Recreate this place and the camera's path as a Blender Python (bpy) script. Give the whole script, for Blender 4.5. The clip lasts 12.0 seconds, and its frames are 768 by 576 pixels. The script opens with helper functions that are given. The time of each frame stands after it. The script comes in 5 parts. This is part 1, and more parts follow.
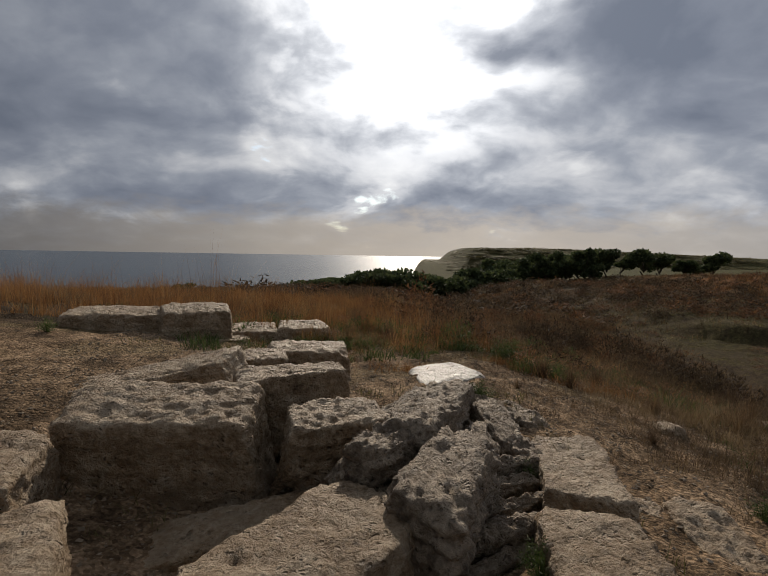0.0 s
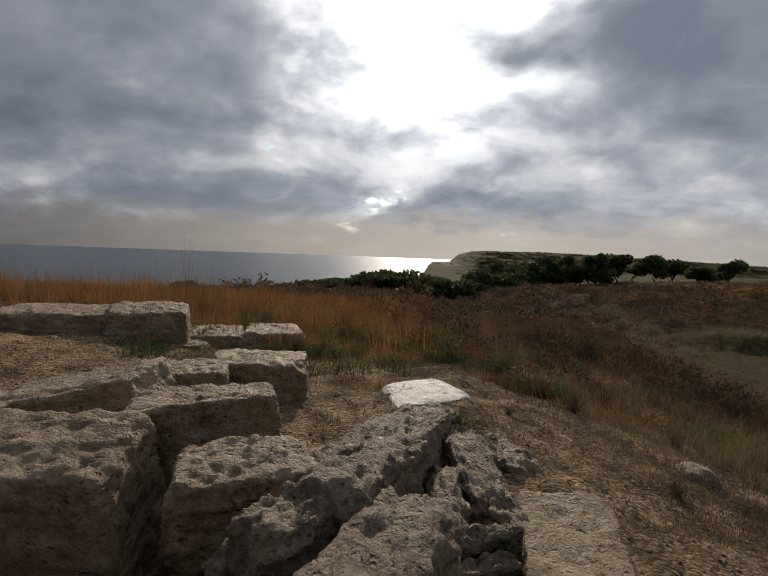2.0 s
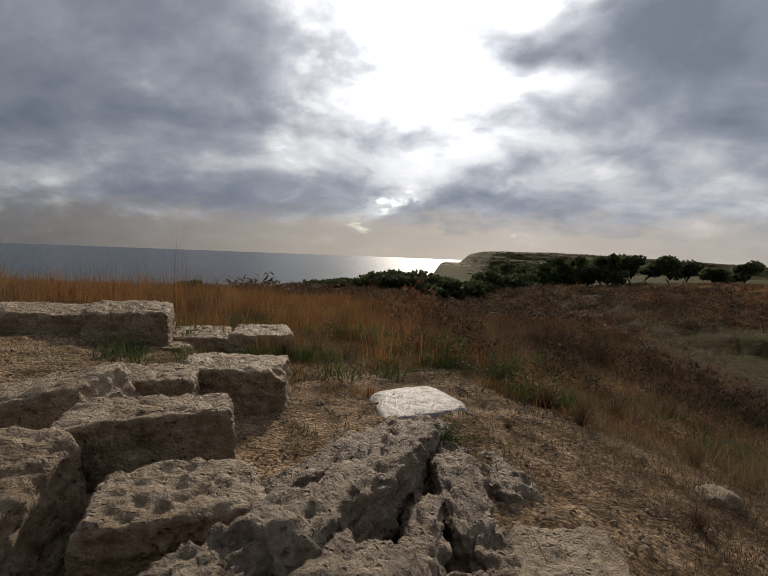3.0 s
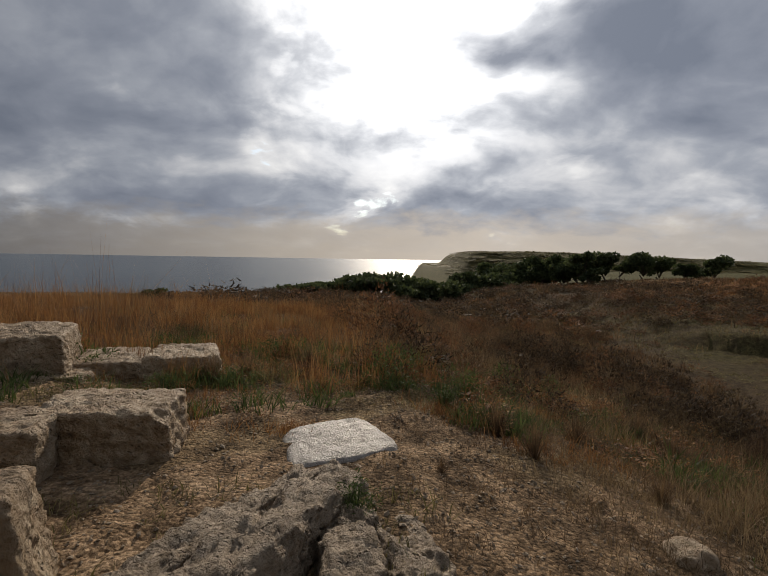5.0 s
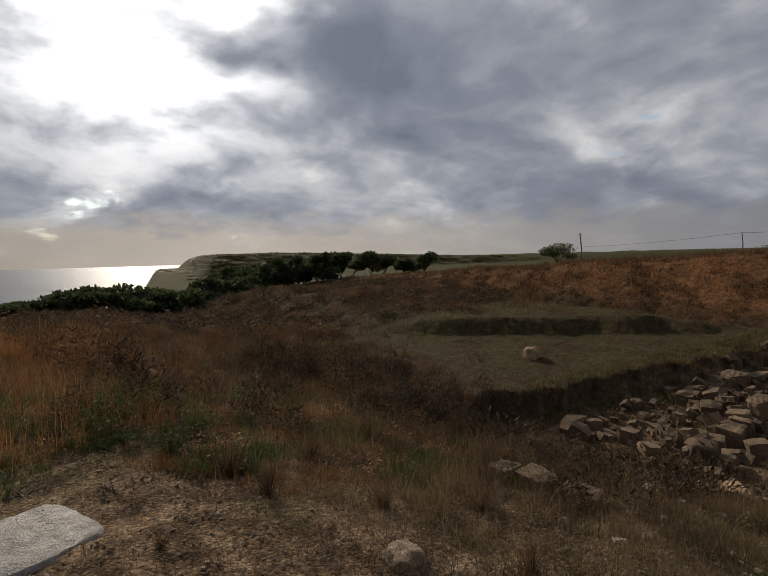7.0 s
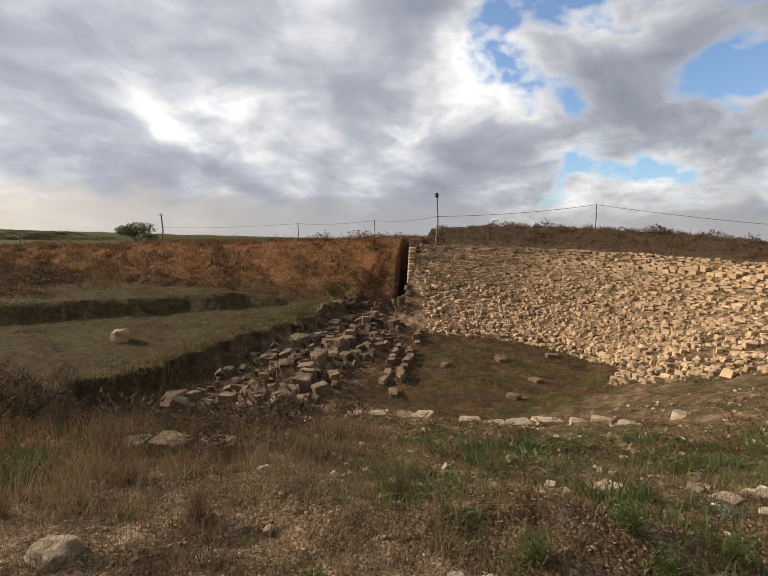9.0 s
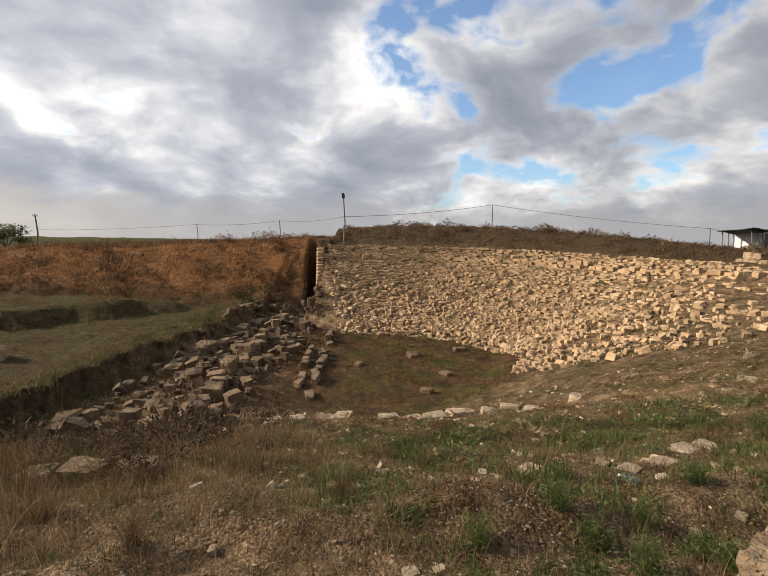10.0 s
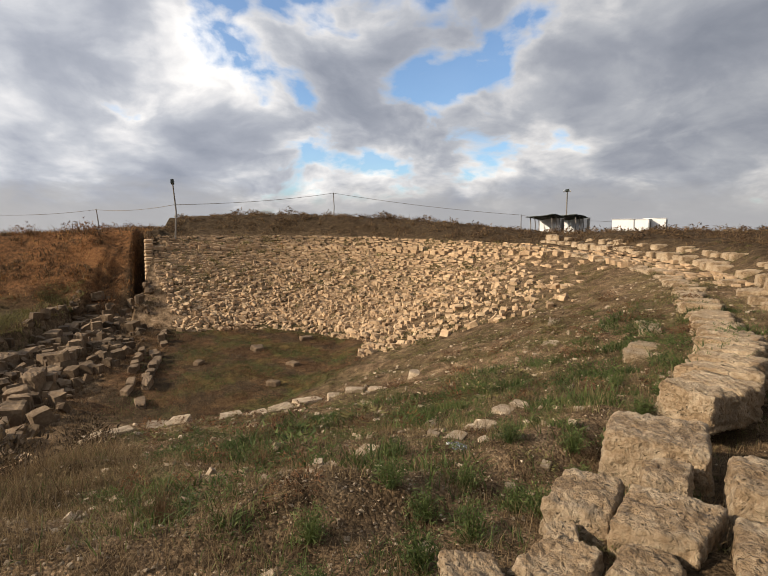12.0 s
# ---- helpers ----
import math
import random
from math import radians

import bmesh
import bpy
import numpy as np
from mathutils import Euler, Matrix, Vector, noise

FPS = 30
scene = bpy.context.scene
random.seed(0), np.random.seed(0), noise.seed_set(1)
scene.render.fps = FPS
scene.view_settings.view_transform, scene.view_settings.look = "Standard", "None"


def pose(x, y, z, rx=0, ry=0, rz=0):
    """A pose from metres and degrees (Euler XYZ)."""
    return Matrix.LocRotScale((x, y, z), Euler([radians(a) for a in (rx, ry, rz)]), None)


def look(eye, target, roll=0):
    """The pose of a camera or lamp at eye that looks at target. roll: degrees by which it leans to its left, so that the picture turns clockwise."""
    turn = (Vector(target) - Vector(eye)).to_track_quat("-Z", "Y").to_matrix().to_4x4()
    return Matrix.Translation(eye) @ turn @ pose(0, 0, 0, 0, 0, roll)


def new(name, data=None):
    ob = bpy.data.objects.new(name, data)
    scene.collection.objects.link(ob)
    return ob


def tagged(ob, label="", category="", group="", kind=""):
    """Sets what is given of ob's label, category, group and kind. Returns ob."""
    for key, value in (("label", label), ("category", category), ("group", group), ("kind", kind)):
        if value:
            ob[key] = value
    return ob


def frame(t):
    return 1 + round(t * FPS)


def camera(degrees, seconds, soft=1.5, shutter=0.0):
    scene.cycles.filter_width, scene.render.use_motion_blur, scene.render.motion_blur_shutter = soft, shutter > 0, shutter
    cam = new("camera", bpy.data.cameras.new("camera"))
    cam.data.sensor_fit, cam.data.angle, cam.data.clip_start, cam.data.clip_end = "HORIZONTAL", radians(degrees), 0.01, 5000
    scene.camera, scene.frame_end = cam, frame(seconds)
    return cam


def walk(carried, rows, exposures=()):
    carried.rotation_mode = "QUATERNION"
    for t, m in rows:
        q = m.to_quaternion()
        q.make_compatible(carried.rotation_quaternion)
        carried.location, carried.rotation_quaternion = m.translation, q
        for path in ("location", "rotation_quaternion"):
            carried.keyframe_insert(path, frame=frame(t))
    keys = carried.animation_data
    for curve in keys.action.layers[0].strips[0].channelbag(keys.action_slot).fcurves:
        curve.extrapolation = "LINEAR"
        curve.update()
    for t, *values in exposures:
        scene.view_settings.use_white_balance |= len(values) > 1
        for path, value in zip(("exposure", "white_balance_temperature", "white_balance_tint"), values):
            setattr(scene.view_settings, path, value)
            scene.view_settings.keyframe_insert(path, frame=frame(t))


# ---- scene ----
cam = camera(76.3, 12.0, soft=1.0)
PATH = [
    (0, (-0.172, -0.263, 1.585), (-0.132, 1.731, 1.445), 0.9),
    (0.5, (-0.138, -0.116, 1.591), (-0.098, 1.879, 1.458), 1.3),
    (1, (0.028, 0.064, 1.562), (0.07, 2.06, 1.44), 1.4),
    (1.5, (0.157, 0.322, 1.521), (0.17, 2.318, 1.395), 1.4),
    (2, (0.285, 0.74, 1.531), (0.288, 2.736, 1.396), 2.0),
    (2.5, (0.411, 1.01, 1.513), (0.38, 3.005, 1.378), 2.2),
    (2.7, (0.460, 1.095, 1.505), (0.414, 3.09, 1.373), 2.1),
    (4.3, (0.69, 1.558, 1.486), (0.74, 3.553, 1.318), 2.0),
    (4.5, (0.779, 1.65, 1.509), (0.832, 3.645, 1.345), 1.7),
    (5, (1.067, 1.992, 1.58), (1.108, 3.988, 1.454), 0.9),
    (5.5, (1.199, 2.187, 1.708), (1.248, 4.183, 1.597), 0.1),
    (6, (1.270, 2.260, 1.84), (1.402, 4.251, 1.715), -0.8),
    (6.5, (1.330, 2.220, 1.880), (1.796, 4.162, 1.765), -1.2),
    (7, (1.340, 2.100, 1.860), (2.346, 3.823, 1.735), -1.5),
    (7.5, (1.340, 2.030, 1.820), (2.755, 3.434, 1.660), -1.0),
    (7.7, (1.330, 2.020, 1.810), (2.846, 3.313, 1.635), -0.6),
    (9.3, (0.783, 2.545, 1.639), (2.752, 2.838, 1.446), 1.6),
    (9.5, (0.793, 2.588, 1.642), (2.772, 2.804, 1.449), 1.5),
    (10, (0.740, 2.706, 1.698), (2.730, 2.773, 1.509), 0.8),
    (10.5, (0.700, 2.752, 1.740), (2.690, 2.688, 1.555), 0.4),
    (11, (0.720, 2.742, 1.745), (2.694, 2.488, 1.547), 0.5),
    (11.5, (0.832, 2.613, 1.707), (2.774, 2.182, 1.495), 0.5),
    (12, (0.941, 2.478, 1.635), (2.853, 1.934, 1.405), -0.2),
]
walk(cam, [(t, look(e, g, r)) for t, e, g, r in PATH],
     exposures=[(0, -0.1, 6350, 11), (2.5, -0.06, 6380, 11), (4.5, 0.06, 6450, 11), (5.5, 0.0, 6500, 11), (6.5, -0.1, 6500, 11), (7.2, -0.2, 6450, 11), (7.7, -0.05, 6450, 11), (9.3, 0.87, 6800, 11), (12, 0.88, 6800, 11)])

# ---- world, sun ----
SUN_AZ, SUN_EL = radians(4.0), radians(26.0)          # clockwise from +y, above the horizon
SUN_DIR = Vector((math.sin(SUN_AZ) * math.cos(SUN_EL), math.cos(SUN_AZ) * math.cos(SUN_EL), math.sin(SUN_EL)))


class Nodes:
    """Short hand for a node tree."""

    def __init__(self, tree):
        self.t = tree
        tree.nodes.clear()

    def add(self, kind, inputs=None, **props):
        n = self.t.nodes.new(kind)
        for k, v in props.items():
            setattr(n, k, v)
        for k, v in (inputs or {}).items():
            if isinstance(v, bpy.types.NodeSocket):
                self.t.links.new(v, n.inputs[k])
            else:
                n.inputs[k].default_value = v
        return n

    def math(self, op, a, b=0.0, clamp=False):
        return self.add("ShaderNodeMath", {0: a, 1: b}, operation=op, use_clamp=clamp).outputs[0]

    def vec(self, op, a, b=(0, 0, 0)):
        n = self.add("ShaderNodeVectorMath", {0: a, 1: b}, operation=op)
        return n.outputs["Value"] if op in ("DOT_PRODUCT", "LENGTH") else n.outputs[0]

    def ramp(self, fac, stops, interp="LINEAR"):
        n = self.add("ShaderNodeValToRGB", {0: fac})
        n.color_ramp.interpolation = interp
        el = n.color_ramp.elements
        while len(el) < len(stops):
            el.new(0.5)
        for e, (p, c) in zip(el, stops):
            e.position = p
            e.color = (c, c, c, 1) if isinstance(c, (int, float)) else (*c, 1)
        return n.outputs[0]

    def mix(self, fac, a, b, blend="MIX"):
        n = self.add("ShaderNodeMix", {0: fac}, data_type="RGBA", blend_type=blend)
        for i, v in ((6, a), (7, b)):
            if isinstance(v, bpy.types.NodeSocket):
                self.t.links.new(v, n.inputs[i])
            else:
                n.inputs[i].default_value = (*v, 1)
        return n.outputs[2]

    def noise(self, vec, scale, detail=4.0, rough=0.55, distort=0.0):
        return self.add("ShaderNodeTexNoise", {"Vector": vec, "Scale": scale, "Detail": detail, "Roughness": rough, "Distortion": distort}).outputs[0]


def build_world():
    w = bpy.data.worlds.new("world")
    scene.world = w
    w.use_nodes = True
    n = Nodes(w.node_tree)
    d = n.add("ShaderNodeTexCoord").outputs["Generated"]
    xyz = n.add("ShaderNodeSeparateXYZ", {0: d})
    z = n.math("MAXIMUM", xyz.outputs[2], 0.0)
    sky = n.add("ShaderNodeTexSky", sky_type="NISHITA", sun_disc=False, sun_elevation=SUN_EL, sun_rotation=SUN_AZ)
    blue = n.vec("SCALE", sky.outputs[0])
    blue.node.inputs["Scale"].default_value = 0.10
    # a layer of cloud seen in perspective: long flat banks towards the horizon
    reach = n.math("DIVIDE", 1.0, n.math("ADD", z, 0.36))
    plane = n.vec("MULTIPLY", n.vec("MULTIPLY", d, n.add("ShaderNodeCombineXYZ", {0: reach, 1: reach, 2: 0.0}).outputs[0]), (1.0, 1.0, 0.0))
    plane = n.vec("ADD", plane, (4.1, 2.3, 0.7))
    warp = n.add("ShaderNodeTexNoise", {"Vector": plane, "Scale": 1.7, "Detail": 3.0}).outputs["Color"]
    plane = n.vec("ADD", plane, n.vec("MULTIPLY", n.vec("SUBTRACT", warp, (0.5, 0.5, 0.5)), (0.28, 0.28, 0.0)))
    big = n.noise(plane, 1.25, 10.0, 0.50)
    ahead = n.noise(n.vec("ADD", plane, (0.010, 0.11, 0.0)), 1.25, 10.0, 0.50)
    fine = n.noise(n.vec("ADD", plane, (3.1, 1.7, 0.4)), 6.0, 9.0, 0.6)
    puff = n.noise(n.vec("ADD", plane, (1.3, 5.2, 0.9)), 3.3, 8.0, 0.5)
    mass = n.math("ADD", n.math("MULTIPLY", big, 0.62), n.math("MULTIPLY", puff, 0.38))
    sd = n.vec("DOT_PRODUCT", d, tuple(SUN_DIR))
    glow = n.math("POWER", n.math("MAXIMUM", sd, 0.0), 46.0)
    # the deck opens towards the east-south-east
    open_side = n.math("POWER", n.math("MAXIMUM", n.vec("DOT_PRODUCT", d, (0.88, -0.245, 0.407)), 0.0), 11.0)
    opening = n.math("ADD", n.math("SUBTRACT", 0.93, n.math("ADD", n.math("MULTIPLY", big, 0.3), n.math("MULTIPLY", puff, 0.7))), n.math("MULTIPLY", open_side, 0.19))
    halo = n.math("POWER", n.math("MAXIMUM", sd, 0.0), 6.0)
    # thin rims facing the sun are bright, thick undersides grey
    edge = n.math("MULTIPLY", n.math("SUBTRACT", big, ahead), 2.2)
    away = n.math("MAXIMUM", n.vec("DOT_PRODUCT", d, (0.80, -0.55, 0.25)), 0.0)
    thin = n.math("ADD", n.math("SUBTRACT", 1.02, mass), n.math("ADD", n.math("MULTIPLY", edge, 0.8), n.math("MULTIPLY", away, 0.02)))
    thin = n.math("ADD", thin, n.math("MULTIPLY", glow, 0.16))
    thin = n.math("ADD", thin, n.math("MULTIPLY", n.ramp(opening, [(0.50, 0.0), (0.60, 1.0)]), 0.12))
    bright = n.math("ADD", n.math("MULTIPLY", thin, 0.86), n.math("MULTIPLY", fine, 0.14))
    cloud = n.ramp(bright, [(0.32, (0.150, 0.170, 0.212)), (0.46, (0.212, 0.232, 0.275)), (0.55, (0.285, 0.305, 0.342)), (0.64, (0.42, 0.43, 0.45)), (0.76, (0.61, 0.61, 0.605))])
    lit = n.math("ADD", n.math("ADD", 0.82, n.math("MULTIPLY", halo, 0.18)), n.math("MULTIPLY", n.vec("DOT_PRODUCT", d, (0.55, 0.70, 0.3)), 0.36))
    cloud = n.vec("MULTIPLY", cloud, n.add("ShaderNodeCombineXYZ", {0: lit, 1: lit, 2: lit}).outputs[0])
    g2 = n.math("MULTIPLY", glow, n.ramp(bright, [(0.40, 0.05), (0.52, 0.40), (0.62, 1.0)]))
    g3 = n.math("MULTIPLY", g2, 2.3)
    cloud = n.vec("ADD", cloud, n.add("ShaderNodeCombineXYZ", {0: g3, 1: n.math("MULTIPLY", g3, 0.985), 2: n.math("MULTIPLY", g3, 0.94)}).outputs[0])
    # gaps of blue sky on the side away from the sun
    gap = n.ramp(opening, [(0.575, 0.0), (0.63, 0.95)])
    cover = n.mix(gap, cloud, n.vec("MULTIPLY", blue, (0.72, 0.90, 1.08)))
    # pale band over the horizon
    band = n.ramp(n.math("ADD", z, n.math("MULTIPLY", n.math("SUBTRACT", fine, 0.5), 0.10)), [(0.0, 0.9), (0.05, 0.75), (0.095, 0.0)])
    warm = n.mix(n.math("POWER", n.math("MAXIMUM", sd, 0.0), 3.5), (0.235, 0.24, 0.25), (0.80, 0.68, 0.53))
    dim = n.math("SUBTRACT", 1.0, n.math("MULTIPLY", n.math("MULTIPLY", n.vec("DOT_PRODUCT", d, (-0.98, 0.2, 0.0)), 1.0, True), 0.8))
    warm = n.vec("MULTIPLY", warm, n.add("ShaderNodeCombineXYZ", {0: dim, 1: dim, 2: dim}).outputs[0])
    out = n.mix(band, cover, warm)
    bg = n.add("ShaderNodeBackground", {0: out, 1: 1.0})
    n.add("ShaderNodeOutputWorld", {0: bg.outputs[0]})


build_world()
sun = new("sun", bpy.data.lights.new("sun", "SUN"))
sun.data.energy, sun.data.angle, sun.data.color = 3.2, radians(1.0), (1.0, 0.86, 0.68)
sun.matrix_world = look((0, 0, 60), Vector((0, 0, 60)) - SUN_DIR)


# ---- materials ----
def material(name, stops, scale=4.0, rough=0.9, bump=0.3, bump_scale=40.0, detail=8.0, spec=0.3, vary=0.0, second=None, space="Object", dist=0.02, pits=0.0):
    """A grained surface: a colour ramp over two scales of noise, with a bumpy relief."""
    m = bpy.data.materials.new(name)
    m.use_nodes = True
    n = Nodes(m.node_tree)
    p = n.add("ShaderNodeTexCoord").outputs["Object"] if space == "Object" else n.add("ShaderNodeNewGeometry").outputs["Position"]
    a = n.noise(p, scale, detail, 0.6)
    b = n.noise(p, scale * 9, 4, 0.6)
    f = n.math("ADD", n.math("MULTIPLY", a, 0.62), n.math("MULTIPLY", b, 0.38))
    c = n.ramp(f, stops)
    if second:
        c = n.mix(n.ramp(n.noise(p, scale * 0.45, 5, 0.6), [(0.48, 0.0), (0.62, second[1])]), c, second[0])
    if vary:
        rnd = n.add("ShaderNodeObjectInfo").outputs["Random"]
        isl = n.add("ShaderNodeNewGeometry").outputs["Random Per Island"]
        v = n.math("ADD", 1 - vary, n.math("MULTIPLY", n.math("ADD", rnd, isl), vary))
        c = n.vec("MULTIPLY", c, n.add("ShaderNodeCombineXYZ", {0: v, 1: v, 2: v}).outputs[0])
    h = n.math("ADD", n.noise(p, bump_scale, 6, 0.65), n.math("MULTIPLY", n.noise(p, bump_scale * 0.22, 5, 0.6), 1.6))
    if pits:
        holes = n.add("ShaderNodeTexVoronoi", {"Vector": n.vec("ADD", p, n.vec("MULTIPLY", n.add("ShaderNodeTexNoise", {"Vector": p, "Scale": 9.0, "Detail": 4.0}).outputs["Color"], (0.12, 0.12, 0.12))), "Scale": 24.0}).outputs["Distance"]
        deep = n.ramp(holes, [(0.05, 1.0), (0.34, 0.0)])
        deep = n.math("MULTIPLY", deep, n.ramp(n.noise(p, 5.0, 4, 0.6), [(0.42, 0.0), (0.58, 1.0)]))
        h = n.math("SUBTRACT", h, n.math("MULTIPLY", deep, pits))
        # shade inside the pits is mixed into the colour as near-black brown
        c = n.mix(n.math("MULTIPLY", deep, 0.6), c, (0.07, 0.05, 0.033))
    bm = n.add("ShaderNodeBump", {"Height": h, "Strength": bump, "Distance": dist})
    s = n.add("ShaderNodeBsdfPrincipled", {"Base Color": c, "Roughness": rough, "Normal": bm.outputs[0], "Specular IOR Level": spec})
    n.add("ShaderNodeOutputMaterial", {0: s.outputs[0]})
    return m


def leaf_material(name, stops, rough=0.7):
    """Leaves and blades: colour by island, light passing through."""
    m = bpy.data.materials.new(name)
    m.use_nodes = True
    n = Nodes(m.node_tree)
    g = n.add("ShaderNodeNewGeometry")
    big = n.ramp(n.noise(g.outputs["Position"], 0.8, 4, 0.6), [(0.35, 0.0), (0.65, 1.0)])
    f = n.math("ADD", n.math("MULTIPLY", g.outputs["Random Per Island"], 0.6), n.math("MULTIPLY", big, 0.4))
    c = n.ramp(f, stops)
    s = n.add("ShaderNodeBsdfPrincipled", {"Base Color": c, "Roughness": rough, "Specular IOR Level": 0.25})
    t = n.add("ShaderNodeBsdfTranslucent", {"Color": c})
    mix = n.add("ShaderNodeMixShader", {0: 0.35, 1: s.outputs[0], 2: t.outputs[0]})
    n.add("ShaderNodeOutputMaterial", {0: mix.outputs[0]})
    return m


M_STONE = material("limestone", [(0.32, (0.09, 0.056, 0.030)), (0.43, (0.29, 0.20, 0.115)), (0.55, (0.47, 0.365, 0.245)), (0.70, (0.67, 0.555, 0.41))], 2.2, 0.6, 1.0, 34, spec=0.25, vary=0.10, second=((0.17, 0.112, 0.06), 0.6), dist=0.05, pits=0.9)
M_SLAB = material("pale_limestone", [(0.32, (0.10, 0.088, 0.072)), (0.5, (0.24, 0.215, 0.185)), (0.68, (0.40, 0.365, 0.325))], 6.0, 0.42, 0.8, 70, spec=0.45, dist=0.02)
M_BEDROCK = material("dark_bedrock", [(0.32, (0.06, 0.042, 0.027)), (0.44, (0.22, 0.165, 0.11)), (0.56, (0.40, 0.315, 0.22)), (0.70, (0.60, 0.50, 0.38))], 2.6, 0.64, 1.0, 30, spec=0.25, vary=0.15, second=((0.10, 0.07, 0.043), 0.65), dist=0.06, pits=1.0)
# seat limestone lightened: part of the sun on it is in this colour
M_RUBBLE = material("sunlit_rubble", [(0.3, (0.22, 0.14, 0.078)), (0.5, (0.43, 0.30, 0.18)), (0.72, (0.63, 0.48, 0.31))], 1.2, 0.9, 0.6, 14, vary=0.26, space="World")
# same limestone darkened for the stage ruins, shadow put into the colour
M_DARKRUBBLE = material("dark_rubble", [(0.3, (0.06, 0.038, 0.022)), (0.5, (0.135, 0.092, 0.055)), (0.72, (0.27, 0.195, 0.122))], 1.2, 0.9, 0.6, 14, vary=0.45, space="World")
M_PEBBLE = material("pebbles", [(0.3, (0.13, 0.095, 0.06)), (0.5, (0.26, 0.20, 0.135)), (0.72, (0.52, 0.43, 0.32))], 5, 0.85, 0.3, 60, vary=0.5, space="World")
M_GOLD = leaf_material("dry_grass", [(0.15, (0.11, 0.048, 0.019)), (0.5, (0.24, 0.115, 0.042)), (0.85, (0.40, 0.23, 0.09))])
M_BROWN = leaf_material("dry_shrub_twigs", [(0.15, (0.05, 0.032, 0.02)), (0.5, (0.12, 0.075, 0.042)), (0.85, (0.23, 0.15, 0.075))], 0.85)
M_PALE = leaf_material("bleached_grass", [(0.15, (0.07, 0.046, 0.026)), (0.5, (0.155, 0.106, 0.056)), (0.85, (0.30, 0.22, 0.12))])
M_GREEN = leaf_material("green_weeds", [(0.15, (0.03, 0.045, 0.014)), (0.5, (0.07, 0.10, 0.028)), (0.85, (0.13, 0.16, 0.05))])
M_OLIVE = leaf_material("olive_weeds", [(0.15, (0.055, 0.052, 0.02)), (0.5, (0.13, 0.115, 0.042)), (0.85, (0.24, 0.2, 0.085))])
M_CROWN = leaf_material("tree_leaves", [(0.15, (0.03, 0.042, 0.018)), (0.5, (0.06, 0.08, 0.03)), (0.85, (0.12, 0.14, 0.055))])
M_BARK = material("bark", [(0.3, (0.05, 0.04, 0.03)), (0.7, (0.14, 0.11, 0.08))], 6, 0.9, 0.6, 20)
M_POLE = material("weathered_pole", [(0.3, (0.12, 0.11, 0.10)), (0.7, (0.24, 0.22, 0.20))], 5, 0.7, 0.2, 30)
M_DARK = material("dark_cloth", [(0.3, (0.025, 0.035, 0.03)), (0.7, (0.06, 0.07, 0.06))], 5, 0.8, 0.2, 30)
M_WHITE = material("white_sheet_metal", [(0.3, (0.70, 0.70, 0.69)), (0.7, (0.82, 0.82, 0.81))], 2, 0.5, 0.05, 30)
M_BRICKW = material("block_wall", [(0.3, (0.30, 0.16, 0.11)), (0.7, (0.45, 0.27, 0.19))], 3, 0.9, 0.3, 20)
M_CARB = material("car_paint", [(0.3, (0.02, 0.025, 0.035)), (0.7, (0.03, 0.035, 0.045))], 2, 0.25, 0.0, 30, spec=0.6)
M_GLASSD = material("car_glass", [(0.3, (0.015, 0.018, 0.02)), (0.7, (0.02, 0.022, 0.025))], 2, 0.08, 0.0, 30, spec=0.7)
M_TYRE = material("tyre_rubber", [(0.3, (0.015, 0.015, 0.015)), (0.7, (0.03, 0.03, 0.03))], 9, 0.85, 0.2, 60)


def plastic_material():
    m = bpy.data.materials.new("clear_plastic")
    m.use_nodes = True
    n = Nodes(m.node_tree)
    s = n.add("ShaderNodeBsdfPrincipled", {"Base Color": (0.75, 0.85, 0.92, 1), "Roughness": 0.15, "Transmission Weight": 0.9, "IOR": 1.2})
    n.add("ShaderNodeOutputMaterial", {0: s.outputs[0]})
    return m


M_PLASTIC = plastic_material()


